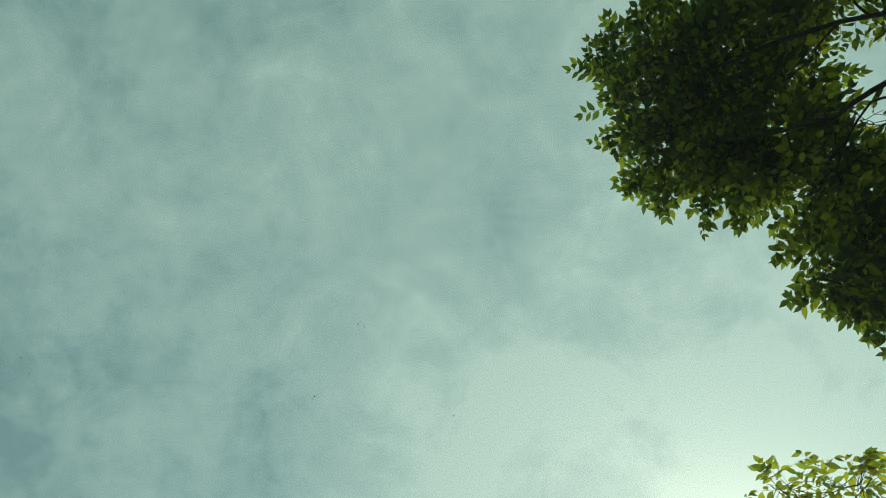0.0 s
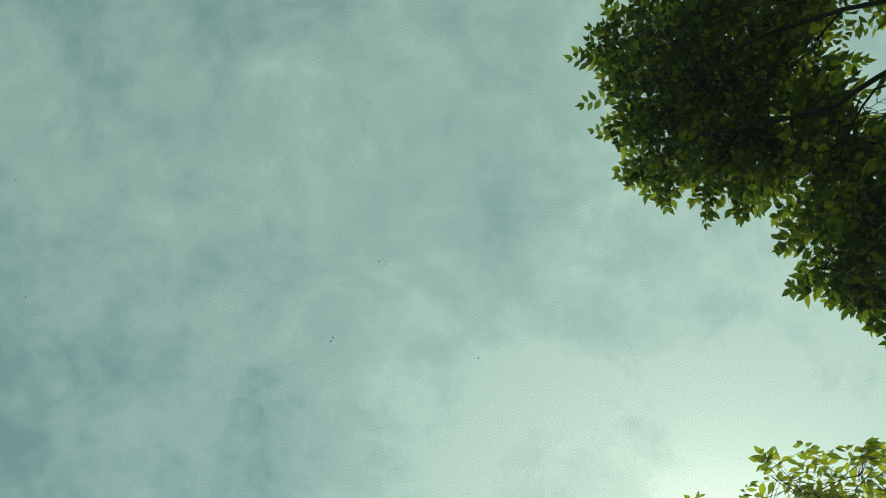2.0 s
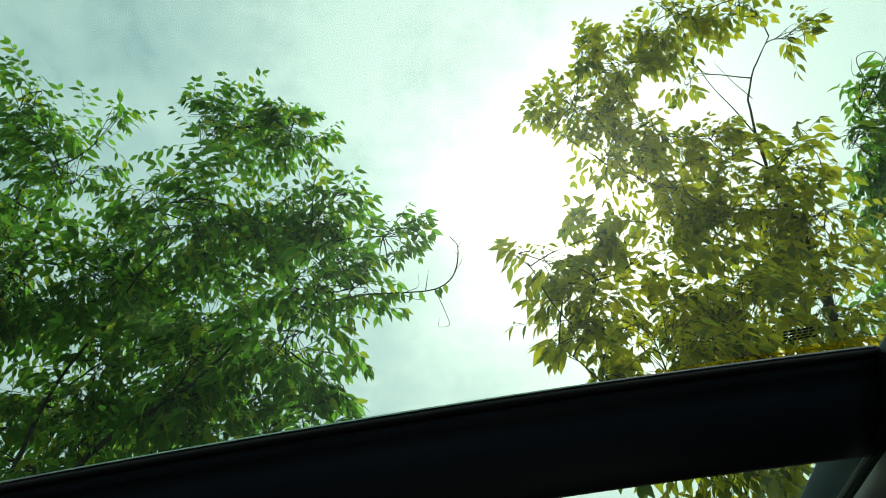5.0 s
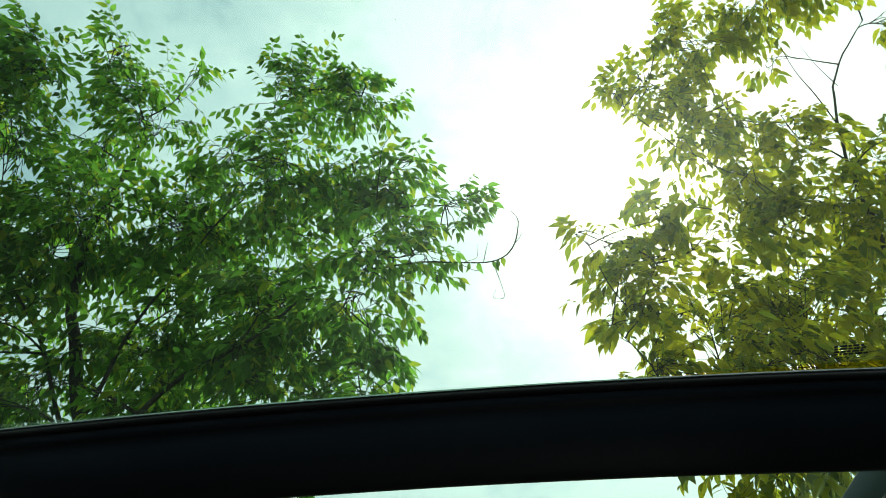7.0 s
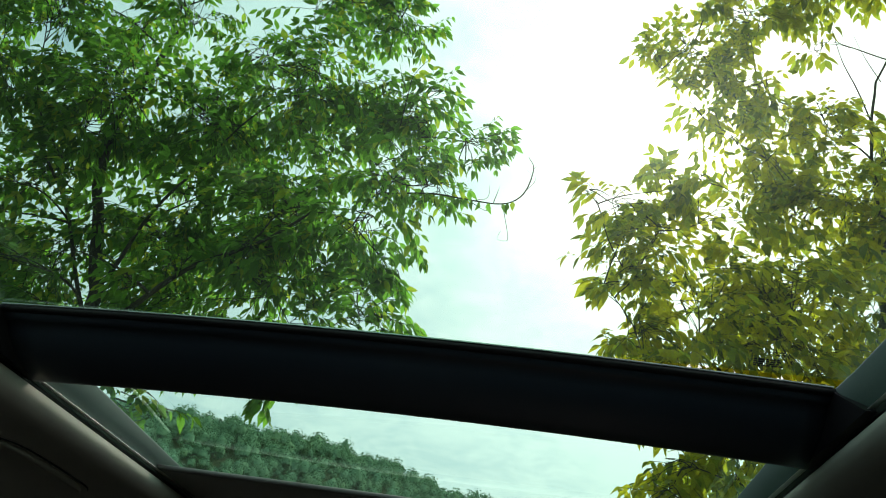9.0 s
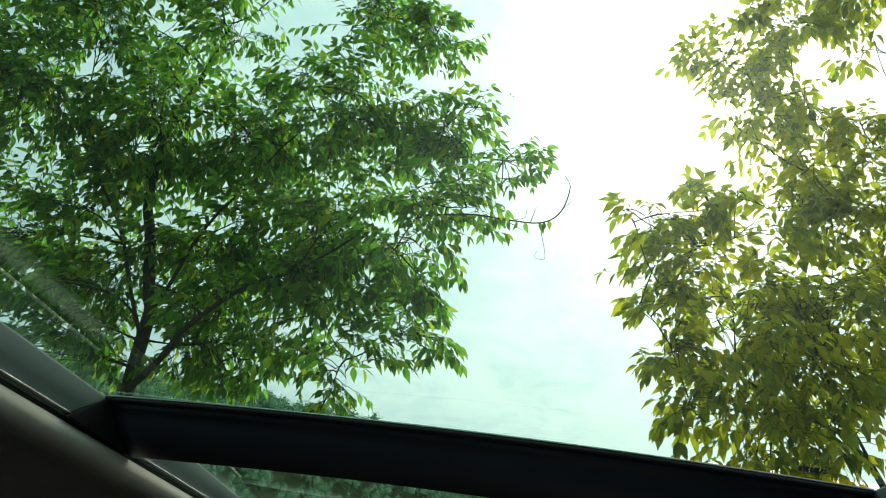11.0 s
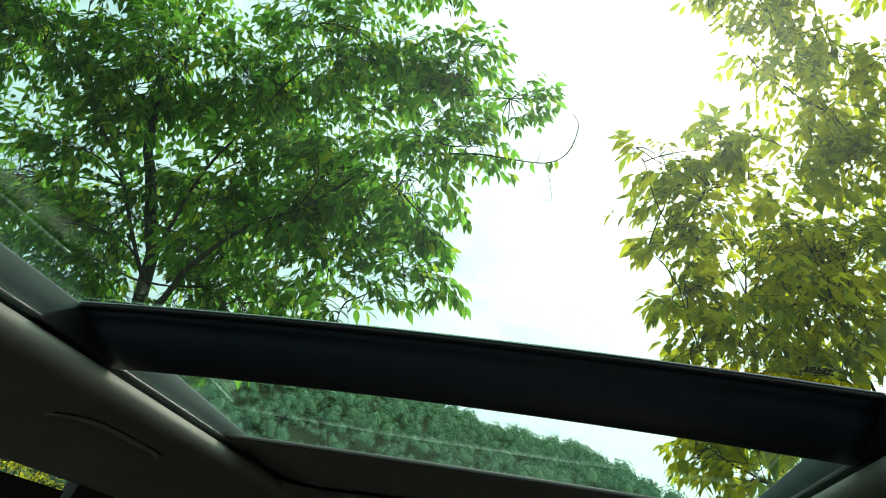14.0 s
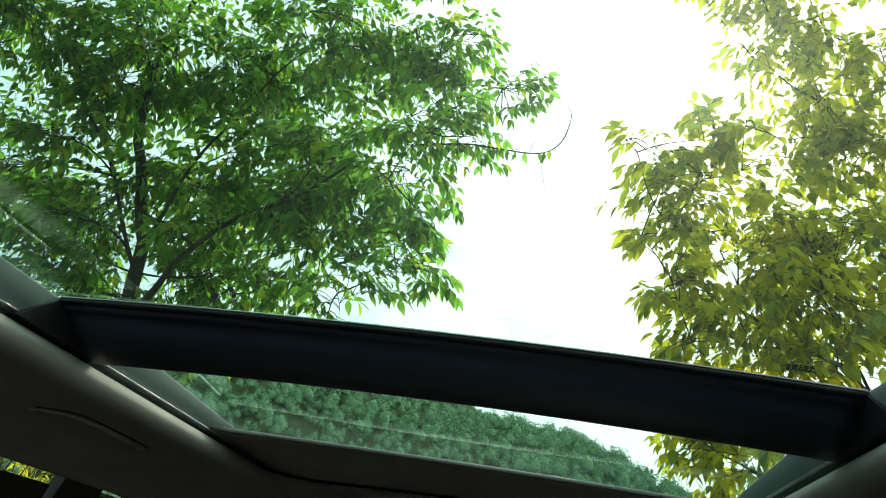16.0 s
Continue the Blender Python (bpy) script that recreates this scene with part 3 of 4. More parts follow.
def build_shell(car):
    """Body of the car around and below the roof, closed but for its windows."""
    ys = [-2.95, -2.9, -2.6, -2.1, -1.75, -1.4, -0.7, 0.0, 0.7, 1.2, 1.5, 1.58]
    belt = [0.62, 0.74, 0.86, 0.95, 0.98, 0.99, 1.0, 1.01, 1.03, 1.05, 1.03, 0.98]
    half = [0.70, 0.80, 0.88, 0.91, 0.92, 0.92, 0.92, 0.92, 0.91, 0.88, 0.82, 0.76]
    bm = bmesh.new()
    rings = []
    for y, b, h in zip(ys, belt, half):
        rings.append([(-h + 0.05, y, b), (-h, y, b - 0.06), (-h - 0.01, y, 0.62), (-h + 0.03, y, 0.30), (-h + 0.14, y, 0.22), (h - 0.14, y, 0.22), (h - 0.03, y, 0.30), (h + 0.01, y, 0.62), (h, y, b - 0.06), (h - 0.05, y, b)])
    rows = loft(bm, rings, closed=False)
    bm.faces.new(rows[0])
    bm.faces.new(rows[-1][::-1])
    for a, b in zip(rows[:6], rows[1:6]):  # bonnet
        bm.faces.new((a[0], a[9], b[9], b[0]))
    part("body", bm, PAINT, car, "grey painted lower body")
    bm = bmesh.new()
    loft(bm, [[(-0.74, y, 0.36), (0.74, y, 0.36), (0.74, y, 0.40), (-0.74, y, 0.40)] for y in (-1.7, 1.45)])
    part("floor_pan", bm, BLACK_TRIM, car, "dark cabin floor", smooth=False)
    # roof skin: the frame round the two panes, with the opening left free
    for name, y0, y1 in (("front_header", -1.60, FRONT), ("rear_header", REAR, 1.42)):
        bm = bmesh.new()
        rings = []
        for y in np.linspace(y0, y1, 5):
            drop = 0.10 * max(y - 1.0, 0) + 0.25 * max(-1.4 - y, 0)
            xs = np.linspace(-0.70, 0.70, 15)
            up = [(x, y, roof_z(x, y) + 0.006 - drop) for x in xs]
            low = [(x, y, roof_z(x, y) - 0.075 - drop) for x in xs[::-1]]
            rings.append(up + low)
        loft(bm, rings)
        part(name, bm, HEADLINER, car, "cloth-lined roof header")
    for s in (-1, 1):
        bm = bmesh.new()
        rings = []
        for y in np.linspace(-1.6, 1.42, 24):
            z = roof_z(0.52, y)
            drop = 0.10 * max(y - 1.0, 0) + 0.25 * max(-1.4 - y, 0)
            rings.append([(s * x, y, v - drop) for x, v in ((0.565, z + 0.004), (0.64, z - 0.012), (0.70, z - 0.045), (0.745, z - 0.10), (0.752, z - 0.132), (0.737, z - 0.135), (0.734, z - 0.11), (0.69, z - 0.062), (0.60, z - 0.02), (0.52, z - 0.004))])
        loft(bm, rings)
        part("roof_rail", bm, PAINT, car, "grey painted roof side rail")
        for name, y0, y1, w in (("pillar", -1.62, -2.05, 0.05), ("pillar", 0.555, 0.55, 0.06), ("pillar", -0.62, -0.60, 0.05), ("pillar", 1.30, 1.44, 0.10)):
            bm = bmesh.new()
            zt = roof_z(0.52, y0) - 0.125 - (0.10 * max(y0 - 1.0, 0) + 0.25 * max(-1.4 - y0, 0))
            top = [(s * 0.725, y0 - w, zt), (s * 0.75, y0 - w, zt), (s * 0.75, y0 + w, zt), (s * 0.725, y0 + w, zt)]
            low = [(s * 0.84, y1 - w * 1.2, 0.96), (s * 0.885, y1 - w * 1.2, 0.96), (s * 0.885, y1 + w * 1.2, 0.96), (s * 0.84, y1 + w * 1.2, 0.96)]
            loft(bm, [top, low])
            part(name, bm, BLACK_TRIM, car, "black window pillar", smooth=False)
        for y0, y1, yb0, yb1 in ((-1.57, -0.67, -1.99, -0.66), (-0.57, 0.496, -0.54, 0.49), (0.62, 1.2, 0.62, 1.32)):
            bm = bmesh.new()
            zt = roof_z(0.52, 0.5 * (y0 + y1)) - 0.128
            facing_in(bm, [bm.verts.new(p) for p in ((s * 0.74, y0, zt), (s * 0.74, y1, zt), (s * 0.868, yb1, 0.98), (s * 0.868, yb0, 0.98))])
            pane = part("side_window", bm, PRIVACY_GLASS if y0 > 0 else SIDE_GLASS, car, "tinted side window pane", smooth=False)
            pane.visible_shadow = False
        bm = bmesh.new()
        loft(bm, [[(s * 0.742, y, 1.431), (s * 0.838, y, 0.97), (s * 0.842, y, 0.97), (s * 0.746, y, 1.431)] for y in (-0.52, 0.0, 0.480)])
        part("window_blind", bm, BLACK_TRIM, car, "black roller blind drawn up inside the side window", smooth=False)
        bm = bmesh.new()
        loft(bm, [[(s * 0.78, y, 0.40), (s * 0.80, y, 0.9), (s * 0.84, y, 0.985), (s * 0.86, y, 0.985), (s * 0.86, y, 0.40)] for y in (-1.7, -0.6, 0.5, 1.4)])
        part("door_lining", bm, BLACK_TRIM, car, "black door lining")
        for y in (-2.05, 0.72):
            bm = bmesh.new()
            for r0, w0 in ((0.0, 0.0),):
                prof = [(0.20, -0.10), (0.30, -0.11), (0.335, -0.085), (0.34, 0.0), (0.335, 0.085), (0.30, 0.11), (0.20, 0.10)]
                loft(bm, [[(s * 0.80 + s * b, y + a * math.cos(t), 0.34 + a * math.sin(t)) for a, b in prof] for t in np.linspace(0, 2 * math.pi, 29)], caps=False)
            tyre = part("wheel", bm, BLACK_RUBBER, car, "black rubber tyre")
            bm = bmesh.new()
            loft(bm, [[(s * 0.80 + s * b, y + a * math.cos(t), 0.34 + a * math.sin(t)) for a, b in ((0.03, 0.085), (0.12, 0.07), (0.205, 0.095), (0.205, -0.09), (0.03, -0.06))] for t in np.linspace(0, 2 * math.pi, 21)], caps=False)
            part("rim", bm, STEEL, tyre, "pale alloy rim")
    for name, ring, label in (("windscreen", [(-0.70, -1.60, 1.55), (0.70, -1.60, 1.55), (0.83, -2.03, 0.985), (-0.83, -2.03, 0.985)], "tinted windscreen"),
                              ("rear_window", [(-0.74, 1.40, 1.40), (0.74, 1.40, 1.40), (0.86, 1.53, 0.99), (-0.86, 1.53, 0.99)], "tinted rear window")):
        bm = bmesh.new()
        facing_in(bm, [bm.verts.new(p) for p in ring])
        pane = part(name, bm, PRIVACY_GLASS if name == "rear_window" else SIDE_GLASS, car, label, smooth=False)
        pane.visible_shadow = False


def build_glass_marks(glass):
    """The printed mark near the pane's edge, and dried specks of dirt."""
    rng = random.Random(8)
    for k in range(4):
        x0, y0 = 0.366 + 0.001 * k, -0.011 + 0.0042 * k
        x = x0
        bm = bmesh.new()
        while x < x0 + 0.024:
            w = rng.uniform(0.002, 0.006)
            z = roof_z(x, y0) - 0.0015
            ring = [(x, y0), (x + w, y0), (x + w, y0 + 0.0019), (x, y0 + 0.0019)]
            loft(bm, [[(a, b, z) for a, b in ring], [(a, b, z + 0.0008) for a, b in ring]])
            x += w + 0.0013
        part("printed_mark", bm, FRIT, glass, "black printed bars on the pane", smooth=False)
    bm = bmesh.new()
    spots = [(0.112 + 0.0016 * math.cos(a), -0.643 + 0.0026 * math.sin(a), rng.uniform(0.0002, 0.0004)) for a in (2.6, 3.2, 3.8, 4.5, 5.2, 5.9, 6.5)]
    spots += [(0.077, -0.609, 0.0006), (0.0785, -0.6105, 0.0004), (-0.074, -0.664, 0.0005), (0.074, -0.513, 0.0006), (0.0755, -0.5115, 0.0005), (0.150, -0.585, 0.0004), (0.224, -0.384, 0.0005)]
    spots += [(rng.uniform(-0.4, 0.4), rng.uniform(-1.1, -0.1), rng.uniform(0.0002, 0.0004)) for _ in range(46)]
    spots += [(rng.uniform(-0.4, 0.4), rng.uniform(0.15, 0.9), rng.uniform(0.0003, 0.0007)) for _ in range(26)]
    for x, y, r in spots:
        z = roof_z(x, y) + 0.0042
        ring = [(x + r * rng.uniform(0.5, 1.2) * math.cos(t), y + r * rng.uniform(0.5, 1.2) * math.sin(t)) for t in np.linspace(0, 2 * math.pi, 8)[:-1]]
        loft(bm, [[(a, b, z) for a, b in ring], [(a * 0.6 + x * 0.4, b * 0.6 + y * 0.4, z + r * 0.3) for a, b in ring]])
    ob = part("dirt_specks", bm, DIRT, glass, "dried specks of dirt on the glass")
    ob["kind"] = "stuff"


def build_car():
    car = thing("car", "grey parked car with a panoramic glass roof on asphalt", "car")
    front = glass_panel("front_roof_glass", FRONT, 0.02, car, "green-tinted front roof pane with dirt specks", GLASS)
    glass_panel("rear_roof_glass", 0.10, REAR, car, "green-tinted rear roof pane", REAR_GLASS)
    build_crossbar(car)
    for s in (-1, 1):
        build_side(car, s)
    build_sunshade(car)
    build_rear_headliner(car)
    build_shell(car)
    build_glass_marks(front)


build_car()


# ---- trees ----
def leaf_shape(seed):
    """A pointed oval leaf, one unit long, folded a little along its midrib and curling at the tip."""
    rng = random.Random(seed)
    fold, curl = rng.uniform(0.15, 0.5), rng.uniform(0.05, 0.25)
    stations = [(0.0, 0.0), (0.13, 0.095), (0.32, 0.178), (0.55, 0.168), (0.78, 0.082), (1.0, 0.0)]
    verts = []
    for s, w in stations:
        z = -curl * s * s
        if w == 0:
            verts.append((s, 0, z))
        else:
            verts += [(s, w, z + fold * w), (s, 0, z), (s, -w, z + fold * w)]
    faces = [(0, 2, 1), (0, 3, 2)]
    for k in range(3):
        a = 1 + 3 * k
        faces += [(a, a + 1, a + 4, a + 3), (a + 1, a + 2, a + 5, a + 4)]
    faces += [(10, 11, 13), (11, 12, 13)]
    return np.array(verts), faces


LEAF_SHAPES = [leaf_shape(k) for k in range(4)]


def spray(rng, start, way, length, leaves, wood, leaf_len, droop=0.5):
    """A leafy shoot: alternate leaves in two rows along an arching twig."""
    pts = [Vector(start)]
    d = Vector(way).normalized()
    n = max(5, int(length / (leaf_len * 0.36)))
    step = length / n
    side = d.cross(Vector((0, 0, 1)))
    side = side.normalized() if side.length > 1e-3 else Vector((1, 0, 0))
    side = (Matrix.Rotation(rng.uniform(-0.5, 0.5), 3, d) @ side).normalized()
    for k in range(n):
        d = (d + Vector((rng.gauss(0, 0.06), rng.gauss(0, 0.06), -droop * 0.06 + rng.gauss(0, 0.05)))).normalized()
        pts.append(pts[-1] + d * step)
        if k == 0:
            continue
        s = 1 if k % 2 else -1
        size = leaf_len * rng.uniform(0.70, 1.12) * (0.70 + 0.40 * math.sin(math.pi * min(k / n, 0.9)))
        ahead = (d * rng.uniform(0.35, 0.6) + side * s * rng.uniform(0.5, 0.75) + Vector((0, 0, -rng.uniform(0.40, 0.85) * droop))).normalized()
        face = Vector((rng.gauss(0, 0.30), rng.gauss(0, 0.30), 1.0))
        leaves.append((pts[-1] + ahead * leaf_len * 0.06, ahead, face, size))
    end = (d + Vector((0, 0, -0.5 * droop))).normalized()
    leaves.append((pts[-1], end, Vector((rng.gauss(0, 0.3), rng.gauss(0, 0.3), 1)), leaf_len * rng.uniform(0.8, 1.05)))
    if wood is not None:
        wood.add(pts, [0.0012 * (1 - 0.6 * k / n) for k in range(n + 1)], 3)


def leaf_frame(at, ahead, face):
    side = face.cross(ahead)
    side = side.normalized() if side.length > 1e-3 else Vector((1, 0, 0))
    up = ahead.cross(side)
    return ahead, side, up


def leaf_mesh(name, leaves, rng, wide=1.0):
    """All the given leaves as one mesh."""
    vs, fs, n = [], [], 0
    for at, ahead, face, size in leaves:
        shape, faces = LEAF_SHAPES[rng.randrange(4)]
        a, b, c = leaf_frame(at, ahead, face)
        basis = np.array((a, b, c))
        vs.append((shape * (1, wide, 1)) @ basis * size + np.array(at))
        fs += [tuple(i + n for i in f) for f in faces]
        n += len(shape)
    return data_mesh(name, np.concatenate(vs).tolist(), fs)


def smooth_line(points, steps=5):
    """A rounded way through a few points."""
    p = [Vector(q) for q in points]
    p = [p[0] * 2 - p[1]] + p + [p[-1] * 2 - p[-2]]
    out = []
    for a, b, c, d in zip(p, p[1:], p[2:], p[3:]):
        for k in range(steps):
            t = k / steps
            out.append(0.5 * (2 * b + (c - a) * t + (2 * a - 5 * b + 4 * c - d) * t * t + (3 * b - a - 3 * c + d) * t ** 3))
    return out + [p[-2]]


def build_tree(label, seed, trunk, blobs, mat, leaf_len, density=1.0, near=None, singles=300, extras=(), limbs=(), sprigs=(), droop=0.95, radius=0.040, wide=1.15):
    """A young street tree. trunk: points from the ground up; blobs: centres and sizes of its leafy masses."""
    rng = random.Random(seed)
    base = Vector(trunk[0])
    tree = thing("tree", label, "tree", base)
    inv = Matrix.Translation(-base)
    pts = [Vector(p) for p in trunk]
    way = []
    for a, b in zip(pts, pts[1:]):
        way += bend(a, b, rng, 0, 0.03, 6)[:-1]
    way.append(pts[-1])
    n = len(way)
    rad = [radius * (1.25 if k == 0 else 1.0) * (1 - 0.72 * k / (n - 1)) for k in range(n)]
    trunk_t = Tubes()
    trunk_t.add([inv @ p for p in way], rad, 10)
    link_mesh("trunk", trunk_t.mesh("trunk"), BARK, tree, "slender grey-brown trunk")
    nodes = [(p, r) for p, r in zip(way, rad) if p.z > 1.2]
    for line, r0 in limbs:
        line = [Vector(p) for p in line]
        limb = [p for a, b in zip(line, line[1:]) for p in bend(a, b, rng, 0.02, 0.04, 5)[:-1]] + [line[-1]]
        lr = [r0 * (1 - 0.7 * k / (len(limb) - 1)) for k in range(len(limb))]
        limb_t = Tubes()
        limb_t.add([inv @ p for p in limb], lr, 8)
        link_mesh("branch", limb_t.mesh("branch"), BARK, tree)
        nodes += list(zip(limb, lr))
    twigs = Tubes()
    leaves = []
    cores, sizes = np.array(blobs)[:, :3], np.array(blobs)[:, 3]
    order = sorted(blobs, key=lambda b: min((Vector(b[:3]) - p).length for p, _ in nodes))
    for x, y, z, r in order:
        c = Vector((x, y, z))
        best, br = min(nodes, key=lambda q: (q[0] - c).length + 0.9 * max(q[0].z - c.z, 0) + (0.12 if q[1] < 0.006 else 0))
        limb = bend(best, c, rng, 0.06, 0.07, 8)
        r0 = max(min(br * 0.72, 0.004 + 0.008 * (c - best).length), 0.003)
        lr = [r0 * (1 - 0.75 * k / 7) for k in range(8)]
        limb_t = Tubes()
        limb_t.add([inv @ p for p in limb], lr, 6)
        link_mesh("branch", limb_t.mesh("branch"), BARK, tree)
        nodes += list(zip(limb[2:], lr[2:]))
        forks = [limb]
        for _ in range(2 + int(9 * r)):
            u = Vector((rng.gauss(0, 1), rng.gauss(0, 1), rng.gauss(0.2, 0.8))).normalized()
            fork = bend(limb[rng.randrange(3, 7)], c + u * r * rng.uniform(0.35, 0.75), rng, 0.08, 0.08, 8)
            twigs.add([inv @ p for p in fork], [max(0.0018, lr[5] * 0.6) * (1 - 0.6 * k / 7) for k in range(8)], 5)
            forks.append(fork)
        count = max(3, int(density * (470 * r * r + min(11.0, 65.0 * r))))
        for _ in range(count):
            u = Vector((rng.gauss(0, 1), rng.gauss(0, 1), rng.gauss(0, 1))).normalized()
            tip = c + u * r * (0.15 + 0.65 * rng.random() ** 0.6)
            s = forks[rng.randrange(len(forks))][rng.randrange(3, 8)]
            tw = bend(s, tip, rng, 0.10, 0.08, 5)
            before = len(leaves)
            out = (tip - s).normalized() + u * 0.5
            for p in (tw[2], tw[3], tw[3], tw[4]):
                w = (Vector((out.x, out.y, out.z * 0.6)) + Vector((rng.gauss(0, 0.6), rng.gauss(0, 0.6), rng.gauss(0.0, 0.22)))).normalized()
                length = rng.uniform(0.6, 1.0) * min(0.23, r * 0.9 + 0.03)
                end = np.array(p + w * (length + 0.4 * leaf_len) - Vector((0, 0, 0.2 * leaf_len)))
                if rng.random() < 0.97 and (np.linalg.norm(cores - end, axis=1) - sizes).min() > 0.02:
                    continue
                spray(rng, inv @ p, w, length, leaves, twigs, leaf_len * rng.uniform(0.72, 1.35), droop)
            if len(leaves) > before:
                twigs.add([inv @ p for p in tw], [0.0015, 0.0014, 0.0013, 0.0012, 0.0011], 4)
    for x0, y0, z0, x1, y1, z1 in sprigs:
        a, b = Vector((x0, y0, z0)), Vector((x1, y1, z1))
        root = min(nodes, key=lambda q: (q[0] - a).length)[0]
        twigs.add([inv @ p for p in bend(root, a, rng, 0.05, 0.05, 6)], [0.003, 0.0027, 0.0024, 0.0021, 0.0019, 0.0017], 4)
        spray(rng, inv @ a, (b - a).normalized() + Vector((0, 0, 0.05)), (b - a).length * 0.9, leaves, twigs, leaf_len, droop * 0.8)
        for k in range(2):
            side = Vector((rng.gauss(0, 0.5), rng.gauss(0, 0.5), rng.gauss(0, 0.4)))
            spray(rng, inv @ a.lerp(b, 0.15 + 0.3 * k), (b - a).normalized() + side, (b - a).length * rng.uniform(0.35, 0.55), leaves, twigs, leaf_len, droop * 0.8)
    for line, r0, leafy in extras:
        line = smooth_line(line)
        for k in range(leafy):
            p = line[int(k * len(line) * 0.6 / leafy)]
            ahead = Vector((rng.gauss(0.15, 0.2), rng.gauss(-0.1, 0.2), -1)).normalized()
            leaves.append((inv @ Vector(p), ahead, Vector((rng.gauss(0, 1), -1, 0.2)), leaf_len * rng.uniform(0.8, 1.1)))
        twigs.add([inv @ Vector(p) for p in line], [r0 * (1 - 0.65 * k / (len(line) - 1)) for k in range(len(line))], 4)
    link_mesh("twigs", twigs.mesh("twigs"), BARK, tree, "fine dark twigs")["kind"] = "stuff"
    if near is not None:
        q = inv @ Vector(near)
        leaves.sort(key=lambda l: (l[0] - q).length)
        meshes = []
        for k, (shape, faces) in enumerate(LEAF_SHAPES):
            me = data_mesh("leaf", (shape * (1, wide, 1) * leaf_len).tolist(), faces)
            me.materials.append(mat)
            me.polygons.foreach_set("use_smooth", [True] * len(me.polygons))
            meshes.append(me)
        for at, ahead, face, size in leaves[:singles]:
            a, b, c = leaf_frame(at, ahead, face)
            ob = new("leaf", meshes[rng.randrange(4)])
            ob.parent = tree
            s = size / leaf_len
            ob.matrix_local = Matrix.Translation(at) @ Matrix(((a.x, b.x, c.x), (a.y, b.y, c.y), (a.z, b.z, c.z))).to_4x4() @ Matrix.Diagonal((s, s, s, 1))
        leaves = leaves[singles:]
    crown = link_mesh("crown", leaf_mesh("crown", leaves, rng, wide), mat, tree, "dense crown of pointed oval leaves")
    crown["kind"] = "stuff"
    return tree


LEFT_MASSES = [
    (-0.66, 0.92, 3.62, 0.25), (-0.41, 0.97, 3.53, 0.16), (-0.98, 0.96, 3.36, 0.14), (-1.29, 0.85, 3.49, 0.17),
    (-1.72, 0.70, 3.26, 0.21), (-1.88, 0.73, 2.89, 0.31), (-1.46, 0.94, 2.99, 0.33), (-1.08, 1.06, 3.00, 0.30),
    (-0.69, 1.01, 3.12, 0.29), (-0.37, 1.02, 3.08, 0.18), (-0.06, 1.06, 2.96, 0.13), (-0.32, 0.97, 2.69, 0.20),
    (-0.72, 1.11, 2.67, 0.27), (-0.40, 0.98, 2.48, 0.16), (-1.19, 1.26, 2.58, 0.28), (-1.60, 1.20, 2.44, 0.31),
    (-1.89, 1.03, 2.51, 0.31), (-0.73, 1.17, 2.35, 0.22), (-0.37, 1.20, 2.32, 0.13), (-0.57, 1.19, 2.19, 0.13),
    (-1.13, 1.37, 2.29, 0.27), (-1.70, 1.26, 2.14, 0.32), (-1.43, 0.65, 3.74, 0.16), (-1.40, 0.82, 3.66, 0.14),
    (-1.58, 0.93, 3.48, 0.18),
    (-1.25, 1.35, 2.23, 0.13), (-1.05, 1.4, 2.24, 0.13), (-1.43, 1.08, 2.19, 0.08), (-1.2, 0.88, 2.27, 0.06),
    (-1.1, 1.0, 2.24, 0.09), (-1.43, 1.25, 2.14, 0.12), (-0.85, 1.37, 2.26, 0.1), (-1.51, 0.94, 2.27, 0.08),
    (-1.5, 0.96, 2.66, 0.13), (-1.37, 1.11, 2.59, 0.13), (-1.61, 0.94, 2.57, 0.11), (-1.07, 1.08, 2.65, 0.15),
    (-1.59, 1.01, 2.92, 0.13), (-0.84, 1.2, 2.48, 0.12), (-0.58, 1.19, 2.5, 0.12), (-0.28, 0.98, 2.95, 0.09),
]
RIGHT_MASSES = [
    (1.27, 0.98, 3.90, 0.22), (1.49, 0.90, 3.84, 0.17), (1.66, 1.02, 3.66, 0.13), (0.97, 1.10, 3.82, 0.19),
    (0.76, 1.18, 3.71, 0.17), (0.90, 1.31, 3.57, 0.21), (0.96, 1.40, 3.34, 0.20), (1.26, 1.26, 3.31, 0.15),
    (1.48, 1.23, 3.20, 0.16), (0.44, 1.28, 2.89, 0.13), (0.60, 1.31, 2.81, 0.17), (0.97, 1.37, 3.06, 0.19),
    (1.24, 1.39, 3.04, 0.24), (1.53, 1.42, 2.96, 0.28), (0.46, 1.33, 2.66, 0.13), (0.72, 1.40, 2.65, 0.21),
    (1.05, 1.40, 2.63, 0.26), (1.34, 1.43, 2.54, 0.27), (0.49, 1.30, 2.39, 0.12), (0.71, 1.35, 2.41, 0.23),
    (0.97, 1.36, 2.44, 0.26), (0.56, 1.37, 2.21, 0.13), (0.81, 1.43, 2.15, 0.23), (1.03, 1.46, 2.16, 0.24),
    (0.70, 1.51, 1.84, 0.15),
    (1.0, 1.27, 3.16, 0.11), (0.85, 1.35, 2.92, 0.10), (0.63, 1.22, 2.94, 0.06), (0.77, 1.19, 3.28, 0.08),
    (1.13, 1.42, 3.01, 0.11), (0.6, 1.43, 2.65, 0.09), (0.92, 1.54, 2.69, 0.12),
]
